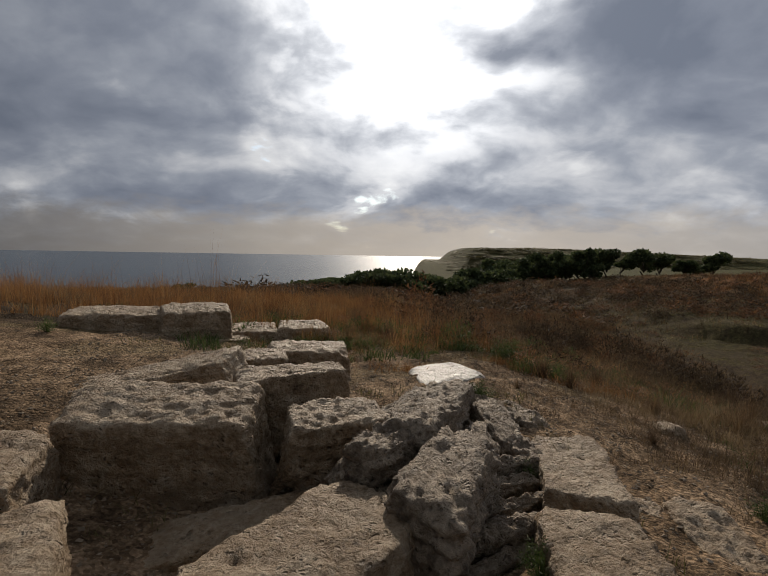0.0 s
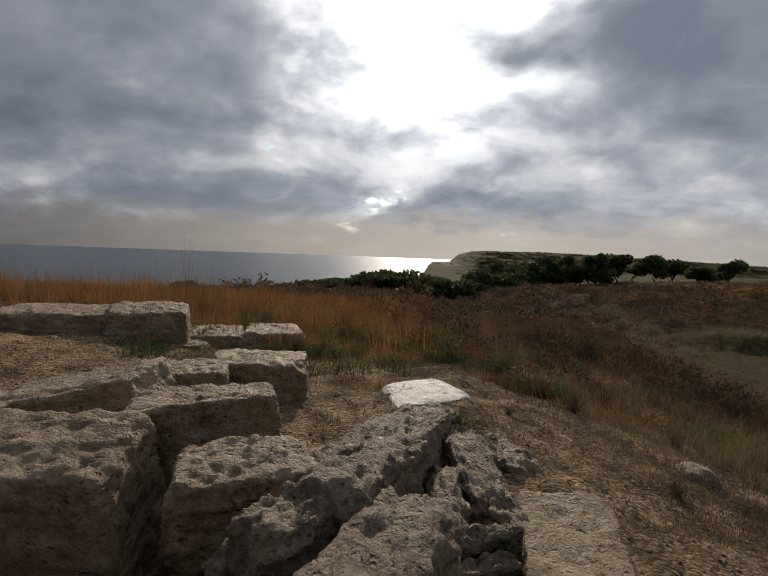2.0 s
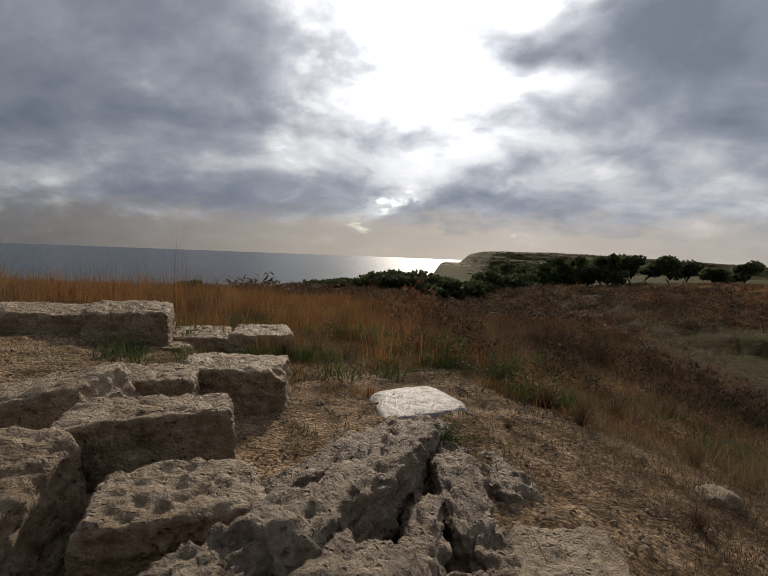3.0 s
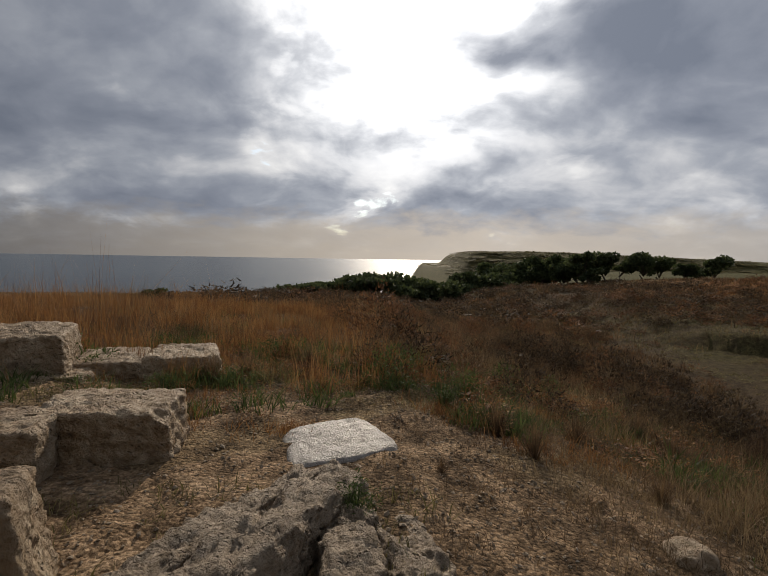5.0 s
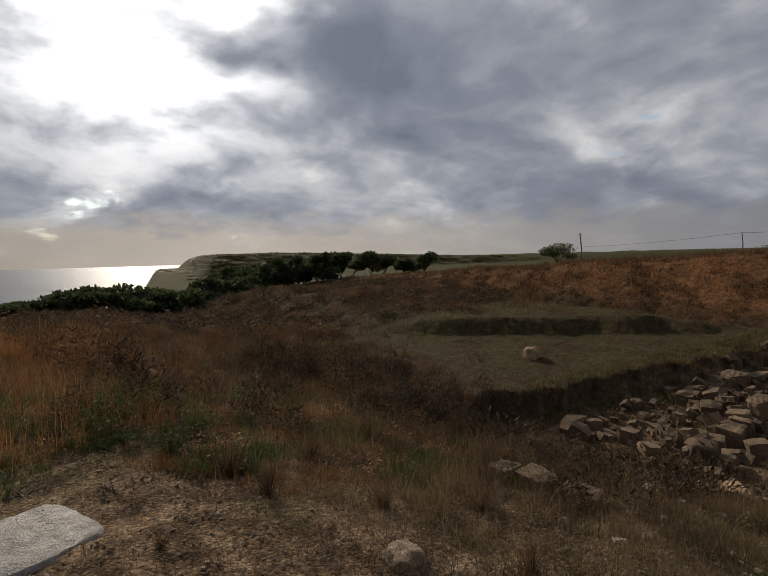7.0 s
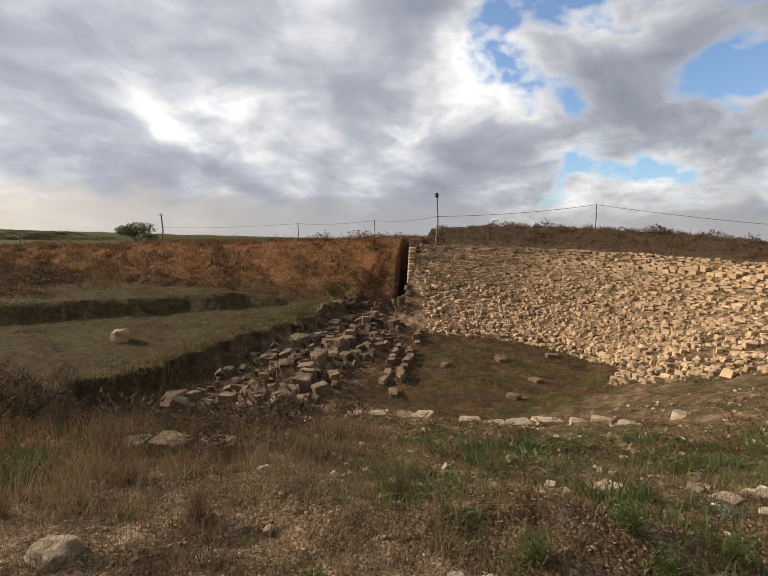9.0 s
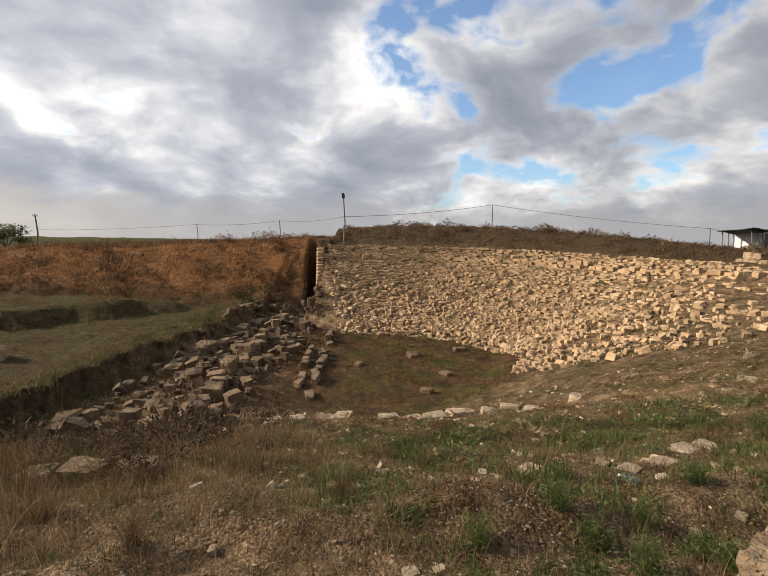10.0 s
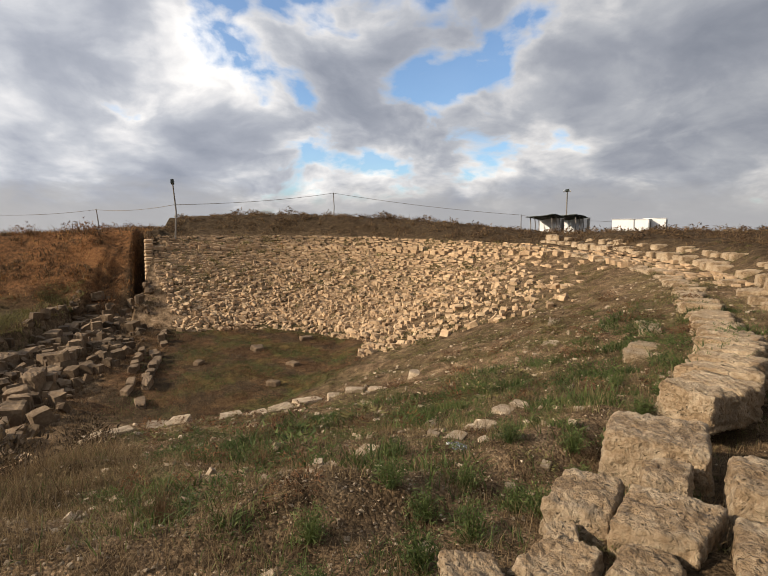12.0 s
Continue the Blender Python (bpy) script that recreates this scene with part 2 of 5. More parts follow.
def ground_material():
    """Soil with gravel, moss green and dry litter laid over it by the zone attribute."""
    m = bpy.data.materials.new("soil")
    m.use_nodes = True
    n = Nodes(m.node_tree)
    p = n.add("ShaderNodeNewGeometry").outputs["Position"]
    zone = n.add("ShaderNodeSeparateXYZ", {0: n.add("ShaderNodeAttribute", attribute_name="zone").outputs["Vector"]})
    big, mid, fine = n.noise(p, 0.35, 6, 0.6), n.noise(p, 3.0, 7, 0.6), n.noise(p, 38, 5, 0.65)
    f = n.math("ADD", n.math("MULTIPLY", mid, 0.5), n.math("MULTIPLY", fine, 0.5))
    soil = n.ramp(f, [(0.34, (0.085, 0.055, 0.032)), (0.5, (0.235, 0.157, 0.092)), (0.64, (0.41, 0.295, 0.187))])
    dark = n.ramp(f, [(0.32, (0.022, 0.015, 0.009)), (0.5, (0.062, 0.042, 0.024)), (0.68, (0.14, 0.098, 0.056))])
    green = n.ramp(f, [(0.32, (0.025, 0.028, 0.009)), (0.5, (0.066, 0.066, 0.022)), (0.68, (0.13, 0.115, 0.042))])
    orange = n.ramp(f, [(0.32, (0.09, 0.042, 0.018)), (0.5, (0.19, 0.088, 0.036)), (0.68, (0.29, 0.15, 0.065))])
    wob = n.math("MULTIPLY", n.math("SUBTRACT", n.math("ADD", big, mid), 1.0), 1.5)
    gate = lambda v: n.math("MULTIPLY", n.math("ADD", v, n.math("MULTIPLY", wob, n.math("MULTIPLY", v, 2.0))), 1.0, True)
    c = n.mix(gate(zone.outputs[2]), dark, soil)
    c = n.mix(gate(zone.outputs[0]), c, green)
    c = n.mix(gate(zone.outputs[1]), c, orange)
    chips = n.add("ShaderNodeTexVoronoi", {"Vector": p, "Scale": 34.0})
    vor = chips.outputs["Distance"]
    tone = n.math("ADD", 0.55, n.math("MULTIPLY", n.add("ShaderNodeSeparateColor", {0: chips.outputs["Color"]}).outputs[0], 0.9))
    c = n.vec("MULTIPLY", c, n.add("ShaderNodeCombineXYZ", {0: tone, 1: tone, 2: tone}).outputs[0])
    h = n.math("ADD", n.math("MULTIPLY", fine, 1.0), n.math("ADD", n.math("MULTIPLY", mid, 1.5), n.math("MULTIPLY", vor, -0.8)))
    b = n.add("ShaderNodeBump", {"Height": h, "Strength": 0.9, "Distance": 0.03})
    s = n.add("ShaderNodeBsdfPrincipled", {"Base Color": c, "Roughness": 0.95, "Normal": b.outputs[0], "Specular IOR Level": 0.06})
    n.add("ShaderNodeOutputMaterial", {0: s.outputs[0]})
    return m


def sea_material():
    m = bpy.data.materials.new("sea_water")
    m.use_nodes = True
    n = Nodes(m.node_tree)
    p = n.add("ShaderNodeNewGeometry").outputs["Position"]
    h = n.math("ADD", n.noise(p, 0.12, 6, 0.6), n.math("MULTIPLY", n.noise(p, 0.012, 4, 0.6), 4.0))
    b = n.add("ShaderNodeBump", {"Height": h, "Strength": 0.35, "Distance": 1.5})
    c = n.ramp(n.noise(p, 0.004, 4, 0.6), [(0.35, (0.022, 0.036, 0.048)), (0.65, (0.032, 0.05, 0.062))])
    s = n.add("ShaderNodeBsdfPrincipled", {"Base Color": c, "Roughness": 0.26, "Normal": b.outputs[0], "IOR": 1.2, "Specular IOR Level": 0.3})
    n.add("ShaderNodeOutputMaterial", {0: s.outputs[0]})
    return m


# ---- the lie of the land ----
CX, CY = 24.2, 4.2            # middle of the orchestra
R_ORCH, R_RIM = 7.3, 20.0
Z_ORCH, SEA = -4.2, -20.0


def step(a, b, v):
    s = np.clip((v - a) / (b - a), 0, 1)
    return s * s * (3 - 2 * s)


def wave(x, y, length, seed=0.0):
    """Cheap smooth unevenness, about -1 to 1."""
    k = 2 * math.pi / length
    return (np.sin(x * k + seed) * np.cos(y * k * 1.13 + seed * 1.7) + np.sin((x * 0.61 - y * 0.83) * k * 1.9 + seed * 3.1) * 0.6 + np.sin((x * 0.9 + y * 0.5) * k * 3.3 + seed) * 0.35) / 1.6


def inset(x, y):
    """How much nearer to the middle the rim runs on its south-western side."""
    a = np.degrees(np.arctan2(y - CY, x - CX)) % 360
    return 1.75 * step(196, 226, a) * step(300, 262, a)


def rim_height(x, y):
    c = (x - CX) / np.maximum(np.hypot(x - CX, y - CY), 0.1)
    return 0.45 + 0.8 * c


def lie(x, y):
    """Height of the ground."""
    x, y = np.asarray(x, float), np.asarray(y, float)
    r = np.hypot(x - CX, y - CY)
    # the open field west of the theatre, falling slowly towards the sea
    field = 0.10 - 0.060 * np.clip(y - 6, 0, 34) - 0.048 * np.clip(y - 40, 0, 40) + 0.10 * np.clip(-x - 1, 0, 6) * step(30, 9, y) - 0.24 * np.clip(x - 1.3, 0, 4.2) + 0.10 * wave(x, y, 9) * step(2, 12, y)
    field = field - 0.42 * np.exp(-((x + 0.5) / 2.1) ** 2 - ((y - 2.7) / 1.6) ** 2) - 0.10 * np.exp(-((x - 0.7) / 1.6) ** 2 - ((y - 6.0) / 1.2) ** 2)
    # stage ground, with the turf terrace above it and a cut bank behind
    ruin = -3.95 + 0.10 * wave(x, y, 6, 2)
    brink = 14.3 - 0.085 * (x - 15) + 0.45 * wave(x, y, 3.1, 6)
    turf = -3.05 + 0.08 * wave(x, y, 11, 2) + 0.012 * np.clip(y - 14, 0, 60)
    cut = 27.5 - 0.62 * (x - 16) + 0.8 * wave(x, y, 7, 1)
    turf = turf + 0.85 * step(0, 0.9, y - cut) * step(16, 20, x) * step(35, 31, x)
    valley = ruin + (turf - ruin) * step(-0.12, 0.12, y - brink)
    west = step(6.2, 10.5, x + 0.05 * wave(x, y, 3) - 0.10 * np.clip(y - 10, 0, 60))
    north = field + (valley - field) * west
    north = north - 1.1 * np.exp(-((x - 8.6) / 1.5) ** 2 - ((y - 8.6) / 1.6) ** 2)
    # the hill east of it
    hill_top = 1.9 - 0.047 * np.clip(y - 8, 0, 70) + 0.25 * wave(x, y, 23, 1)
    east = np.clip((x + 0.05 * np.clip(y - 8, 0, 40) - 35.5 + 0.5 * wave(x, y, 5, 3)) / 9.5, 0, 1)
    north = north + (hill_top - north) * east
    # the bowl of seats
    r = r + inset(x, y)
    rim = rim_height(x, y)
    bowl = Z_ORCH + (rim - Z_ORCH) * np.clip((r - R_ORCH) / (R_RIM - R_ORCH), 0, 1) + 0.10 * wave(x, y, 3.4, 5) * step(R_ORCH, R_ORCH + 3, r)
    out = rim + 0.9 * step(21.5, 24.0, r) * step(-2.0, -9.0, y) * step(34, 24, x) + 0.1 * wave(x, y, 7, 4) + 1.1 * step(20.2, 28, r) * step(22, 36, x) + 1.0 * step(20.4, 25, r) * step(30, 38, x) * np.exp(-((y + 1) / 15.0) ** 2) - 0.9 * step(-14, -26, y) * step(28, 38, x)
    out = np.where(x < 6, field + (out - field) * step(-2, -8, y), out)
    bowl = bowl + (out - bowl) * step(R_RIM - 0.5, R_RIM + 0.3, r)
    z = bowl + (north - bowl) * step(4.8, 8.8, np.where(x > 33, 4.8 + (y - 9.0) * 14, y + np.where(x < 8, 1.5, 0.0)))
    z = z - 3.2 * step(0.42, 0.2, np.abs(y - 9.25 - 0.16 * (x - 36))) * step(34.5, 35.2, x) * step(46, 44, x) * np.clip((x - 35) / 5, 0.25, 1)
    # distant land: cliff to the sea, grove, headland
    edge = 74 + 3.0 * np.clip(x - 4, 0, 60) + 5 * wave(x, y, 50) + 1.2 * np.clip(x - 64, 0, 2000)
    sea_bed = SEA - 6
    far = -5.8 - 0.003 * np.clip(y - 60, 0, 300) + 0.9 * wave(x, y, 90, 5)
    z = z + (far - z) * step(55 + 28 * step(25, 50, x), 110 + 45 * step(25, 50, x), np.hypot(x * 0.85, y))
    z = np.where((y > 0) | (x < -30), z + (sea_bed - z) * step(0, 38, y - edge), z)
    head = 29 * step(380, 560, y + 0.3 * x) * (0.42 * step(36, 52, x - 0.10 * (y - 500)) + 0.58 * step(84, 102, x - 0.10 * (y - 500))) * step(1600, 900, y) + 2 * wave(x, y, 160, 3) * step(400, 600, y) * step(120, 200, x)
    head = head - 8 * step(150, 420, x - 0.1 * (y - 500))
    z = np.where(head > 0.5, np.maximum(z, SEA + head * 1.0), z)
    return z


def zones(x, y):
    """Green, orange and bare shares of the ground cover."""
    r = np.hypot(x - CX, y - CY)
    g = 0.75 * step(8.3, 7, r) * step(6, 4, y) * (wave(x, y, 6, 7) > -0.1)
    g = np.maximum(g, 0.38 * step(15.0, 16.5, y) * step(13, 17, x) * step(37, 33, x) * step(42, 30, y) * (0.55 + 0.45 * (wave(x, y, 8, 3) > -0.1)))
    g = np.maximum(g, 0.30 * step(R_RIM + 0.5, R_RIM - 2, r) * step(24, 10, x) * step(7, 4, y) * (wave(x, y, 5, 2) > 0.1))
    g = np.maximum(g, 0.35 * (wave(x, y, 3.1, 5) > 0.35) * step(3, 8, y) * step(9, 4, x))
    g = np.maximum(g, 0.9 * step(45, 90, np.hypot(x, y)))
    o = 0.85 * step(34, 40, x) * step(10.0, 11.5, y) * step(110, 60, np.hypot(x, y)) + 0.35 * step(7, 14, y) * step(10, 5, x) * step(70, 30, y) + 0.25 * step(7.5, 6.5, r) * (wave(x, y, 4, 2) > 0)
    b = 0.85 * step(4.6, 3.2, np.hypot((x + 0.9) * 0.7, y - 4.2)) + 0.6 * step(-1, -3, y) * step(6, 3, x)
    b = np.maximum(b, 1.0 * step(7.3, 8.5, r) * step(21, 19.5, r) * step(20, 28, x) * step(9, 8.6, y))
    b = np.maximum(b, 0.35 * step(13, 15, x) * step(38, 36, x) * step(7.2, 8, y) * step(14.2, 13.5, y))
    b = np.maximum(b, 0.36 * step(R_RIM + 2, R_RIM, r) * step(7, 8.5, r) * step(8, 6, y) + 0 * x)
    return np.clip(g, 0, 1), np.clip(o, 0, 1), np.clip(b, 0, 1)


def spread_lines(lo, hi, near_lo, near_hi, fine, growth):
    """Grid lines that are close together in the near stretch and grow apart outside it."""
    mid = list(np.arange(near_lo, near_hi, fine))
    up, gap = [near_hi], fine
    while up[-1] < hi:
        gap = min(gap * growth, 40)
        up.append(up[-1] + gap)
    down, gap = [near_lo - fine], fine
    while down[-1] > lo:
        gap = min(gap * growth, 40)
        down.append(down[-1] - gap)
    return np.array(down[::-1] + mid + up)


def grid_mesh(name, xs, ys, height):
    gx, gy = np.meshgrid(xs, ys)
    co = np.stack([gx, gy, height(gx, gy)], -1).reshape(-1, 3)
    w, h = len(xs), len(ys)
    a = (np.arange(h - 1)[:, None] * w + np.arange(w - 1)[None]).ravel()
    return fast_mesh(name, co, np.stack([a, a + 1, a + w + 1, a + w], 1))


def fast_mesh(name, co, faces):
    me = bpy.data.meshes.new(name)
    n, k = faces.shape
    me.vertices.add(len(co))
    me.vertices.foreach_set("co", np.ascontiguousarray(co, np.float32).ravel())
    me.loops.add(n * k)
    me.loops.foreach_set("vertex_index", np.ascontiguousarray(faces, np.int32).ravel())
    me.polygons.add(n)
    me.polygons.foreach_set("loop_start", np.arange(0, n * k, k, dtype=np.int32))
    me.update(calc_edges=True)
    return me


def smooth(me):
    me.polygons.foreach_set("use_smooth", np.ones(len(me.polygons), bool))
    return me


def faceted(me):
    me.polygons.foreach_set("use_smooth", np.zeros(len(me.polygons), bool))
    return me


def rough_lie(x, y):
    near = step(30, 10, np.hypot(x - 2, y - 3))
    return lie(x, y) + near * (0.018 * wave(x, y, 0.55, 3) + 0.03 * wave(x, y, 1.6, 8)) + (1 - near) * 0.05 * wave(x, y, 2.3, 1)


def build_ground():
    xs = spread_lines(-900, 1800, -6, 9, 0.11, 1.038)
    ys = spread_lines(-300, 1700, -2, 11, 0.11, 1.038)
    me = smooth(grid_mesh("ground", xs, ys, rough_lie))
    co = np.empty(len(me.vertices) * 3, np.float32)
    me.vertices.foreach_get("co", co)
    co = co.reshape(-1, 3)
    at = me.attributes.new("zone", "FLOAT_VECTOR", "POINT")
    at.data.foreach_set("vector", np.stack(zones(co[:, 0], co[:, 1]), 1).astype(np.float32).ravel())
    me.materials.append(ground_material())
    tagged(new("ground", me), "dry stony soil with patches of grass, sloping into a bowl", "ground", kind="structure")
    xs = np.array([-4900, -1500, -400, 0, 400, 1500, 4900.0])
    sea = grid_mesh("water", xs, np.array([-4900, -1500, 0, 60, 400, 1200, 2500, 4900.0]), lambda x, y: x * 0 + SEA)
    sea.materials.append(sea_material())
    tagged(new("water", sea), "calm grey-blue sea with a bright glitter", "sea", kind="structure")


build_ground()


# ---- building blocks ----
def part(name, me, mat, parent=None, label=""):
    """Links a mesh or a bmesh as one object, under a thing when one is given."""
    if isinstance(me, bmesh.types.BMesh):
        bm, me = me, bpy.data.meshes.new(name)
        bm.to_mesh(me)
        bm.free()
    if mat and not me.materials:
        me.materials.append(mat)
    ob = new(name, me)
    ob.parent = parent
    return tagged(ob, label)


def stone_mesh(name, l, w, h, seed, cuts=10, lump=0.05, grit=0.015, hard=6.0, strata=0.0, taper=0.06):
    """A weathered block: a rounded box with dents, chipped edges and bedding lines, standing on z = 0."""
    bm = bmesh.new()
    bmesh.ops.create_cube(bm, size=2)
    bmesh.ops.subdivide_edges(bm, edges=bm.edges[:], cuts=cuts, use_grid_fill=True)
    off = Vector((seed * 7.31, seed * 3.77, seed * 1.93))
    half = Vector((l, w, h)) / 2
    rs = random.Random(seed * 17)
    skew = [rs.uniform(-0.13, 0.13) for _ in range(6)]
    cutters = []
    for _ in range(9):
        c = Vector((rs.choice((-1, 1)), rs.choice((-1, 1)), rs.choice((-0.6, 1, 1))))
        c[rs.randrange(3)] *= rs.uniform(0.0, 0.7)
        c = Vector((c.x + rs.uniform(-0.2, 0.2), c.y + rs.uniform(-0.2, 0.2), c.z))
        reach = abs(c.x) * half.x + abs(c.y) * half.y + abs(c.z) * half.z
        cutters.append((c.normalized(), (reach / c.length) * rs.uniform(0.84, 0.97)))
    for v in bm.verts:
        p = v.co
        k = (abs(p.x) ** hard + abs(p.y) ** hard + abs(p.z) ** hard) ** (1 / hard)
        d = p / k
        q = Vector((d.x * half.x * (1 - taper * d.z + skew[0] * d.y), d.y * half.y * (1 - taper * d.z + skew[1] * d.x), d.z * half.z * (1 + 0.5 * skew[2] * d.x + 0.5 * skew[3] * d.y)))
        # corners broken off along flat planes
        for nrm, lim in cutters:
            over = q.dot(nrm) + 0.02 * noise.noise(q * 6 + off) - lim
            if over > 0:
                q -= nrm * over
        out = Vector((d.x ** 3, d.y ** 3, d.z ** 3)).normalized()
        f = noise.fractal(q * 1.6 + off, 1.0, 2.0, 3) * lump
        rid = 1 - abs(noise.noise(q * 4.3 - off)) * 2
        c = -max(0.0, rid - 0.80) * lump * 1.2 - max(0.0, noise.noise(q * 10 + off * 2) - 0.2) * lump * 1.2
        g = noise.fractal(q * 11 + off, 0.7, 2.0, 4) * grit
        s = strata * math.sin((q.z + 0.05 * noise.noise(q * 3 + off)) * 60) * (1 - abs(out.z))
        v.co = q + out * (f + g + c + s) + Vector((0, 0, half.z))
    me = bpy.data.meshes.new(name)
    bm.to_mesh(me)
    bm.free()
    return smooth(me)


def lay(name, x, y, top, l, w, h, turn=0.0, tip=0.0, lean=0.0, seed=1, mat=None, label="", category="stone block", group="", cuts=16, **kw):
    """A block with its top's middle at (x, y, top)."""
    me = stone_mesh(name, l, w, h, seed, cuts, **kw)
    ob = part(name, me, mat or M_STONE)
    ob.matrix_world = pose(x, y, top, tip, lean, turn) @ Matrix.Translation((0, 0, -h))
    return tagged(ob, label, category, group)


def ground_at(x, y):
    return float(rough_lie(np.array([x]), np.array([y]))[0])


# ---- great blocks by the path: name, x, y, top, length, width, height, turn, tip, lean, seed ----
RUIN = "fallen seat blocks"
SEAT_BLOCKS = [
    # the two end-to-end blocks at the back, before the tall grass
    (-4.32, 7.62, 0.62, 1.42, 0.90, 0.52, 20, 2, 0, 3, "long weathered limestone seat block, cracked, before tall dry grass"),
    (-3.10, 7.80, 0.66, 1.12, 0.90, 0.52, 22, 2, 1, 4, "weathered limestone seat block beside a longer one"),
    (-3.35, 7.35, 0.20, 2.60, 0.60, 0.30, 21, 0, 0, 26, "low dark footing stone under two seat blocks"),
    (-2.28, 8.30, 0.27, 0.86, 0.80, 0.34, 18, 2, 0, 5, "low pale limestone block sunk in earth"),
    (-1.45, 8.52, 0.30, 0.90, 0.80, 0.36, 14, 3, 0, 6, "low grey limestone block beside dry grass"),
    (-2.36, 4.56, 0.40, 1.62, 0.66, 0.26, 12, 4, -11, 7, "tilted grey limestone block casting a dark shadow"),
    (-1.68, 3.26, 0.50, 1.40, 0.72, 0.62, 3, 11, 0, 8, "large tan limestone block with a cracked front"),
    (-1.15, 2.66, -0.12, 1.20, 0.46, 0.24, 16, 6, -6, 27, "low dark slab wedged under a larger block"),
    (-2.38, 2.42, 0.42, 0.62, 0.85, 0.60, 20, 0, 3, 9, "broken tan limestone block beside a larger one"),
    (-1.72, 1.42, 0.48, 0.80, 0.70, 0.70, 35, 0, 0, 10, "tan limestone block with a rounded top"),
    (-1.02, 5.86, 0.42, 1.10, 0.72, 0.56, 6, 0, 2, 11, "dark weathered limestone block with a rough overhanging top"),
    (-1.62, 5.36, 0.40, 0.92, 0.70, 0.44, 12, 0, 0, 28, "flat limestone block sunk among others"),
    (-0.90, 3.98, 0.57, 0.98, 0.55, 0.50, 18, 3, -2, 12, "long rounded limestone block with flat shaded front"),
    (-0.44, 3.36, 0.40, 0.78, 0.50, 0.34, 17, 6, 0, 13, "split dark limestone block with bedding lines"),
    (-0.42, 2.02, 0.23, 1.20, 0.80, 0.46, 58, 0, 3, 14, "broad pale limestone block with pitted top"),
    (1.36, 3.26, 0.06, 1.22, 0.58, 0.36, 76, 0, 2, 15, "flat pitted limestone paving block"),
    (1.06, 2.18, 0.06, 0.86, 0.62, 0.40, 82, 0, 1, 16, "flat cracked limestone paving block"),
    (1.98, 2.60, -0.12, 0.78, 0.36, 0.34, 84, 0, -6, 17, "narrow limestone block with a split corner"),
    (1.72, 2.92, -0.12, 0.36, 0.24, 0.30, 60, 4, 0, 18, "small broken limestone lump"),
    # the loose blocks where the rim row begins
    (3.73, 0.20, -0.20, 0.64, 0.46, 0.46, 128, 3, 0, 19, "rounded limestone block at the rim of the slope"),
    (3.30, -0.08, -0.17, 0.66, 0.58, 0.50, 122, 2, 0, 20, "broad limestone block with a fresh cracked edge"),
    (3.20, 0.78, -0.24, 0.46, 0.42, 0.44, 120, 0, 0, 21, "rounded limestone block sunk in the slope"),
    (3.26, 1.30, -0.24, 0.36, 0.34, 0.40, 80, 5, 0, 22, "small weathered limestone block among others"),
    (3.06, 1.02, -0.27, 0.22, 0.20, 0.36, 40, 5, 0, 29, "small pale stone wedged between larger ones"),
    (3.44, 0.60, -0.26, 0.30, 0.22, 0.36, 150, 5, 0, 30, "small flat stone between larger blocks"),
    (2.98, 0.36, -0.22, 0.42, 0.34, 0.46, 130, 0, 0, 23, "weathered limestone block in the rim row"),
    (4.42, -1.12, -0.17, 0.90, 0.86, 0.50, 132, 2, 0, 24, "large flat limestone block with overhanging edge"),
    (3.78, -0.58, -0.20, 0.52, 0.34, 0.46, 132, 0, 0, 35, "cracked limestone block under a larger one"),
    (2.66, -0.34, -0.15, 0.78, 0.62, 0.50, 126, 0, 0, 25, "flat limestone paving block beside a joint"),
    (3.34, -1.16, -0.14, 0.80, 0.62, 0.50, 128, 0, 0, 36, "flat worn limestone paving block"),
]
for i, (x, y, top, l, w, h, turn, tip, lean, seed, label) in enumerate(SEAT_BLOCKS):
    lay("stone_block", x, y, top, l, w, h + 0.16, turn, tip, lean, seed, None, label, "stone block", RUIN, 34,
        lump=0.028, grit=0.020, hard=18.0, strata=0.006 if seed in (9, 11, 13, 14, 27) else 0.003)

# the flat pale slab lying in the gravel
lay("pale_slab", 0.76, 6.03, 0.07, 0.90, 0.80, 0.20, 22, 5, -3, 37, M_SLAB, "smooth pale limestone slab lying flat in the gravel, shining", "stone slab", "", 20, lump=0.02, grit=0.008, hard=5.0)

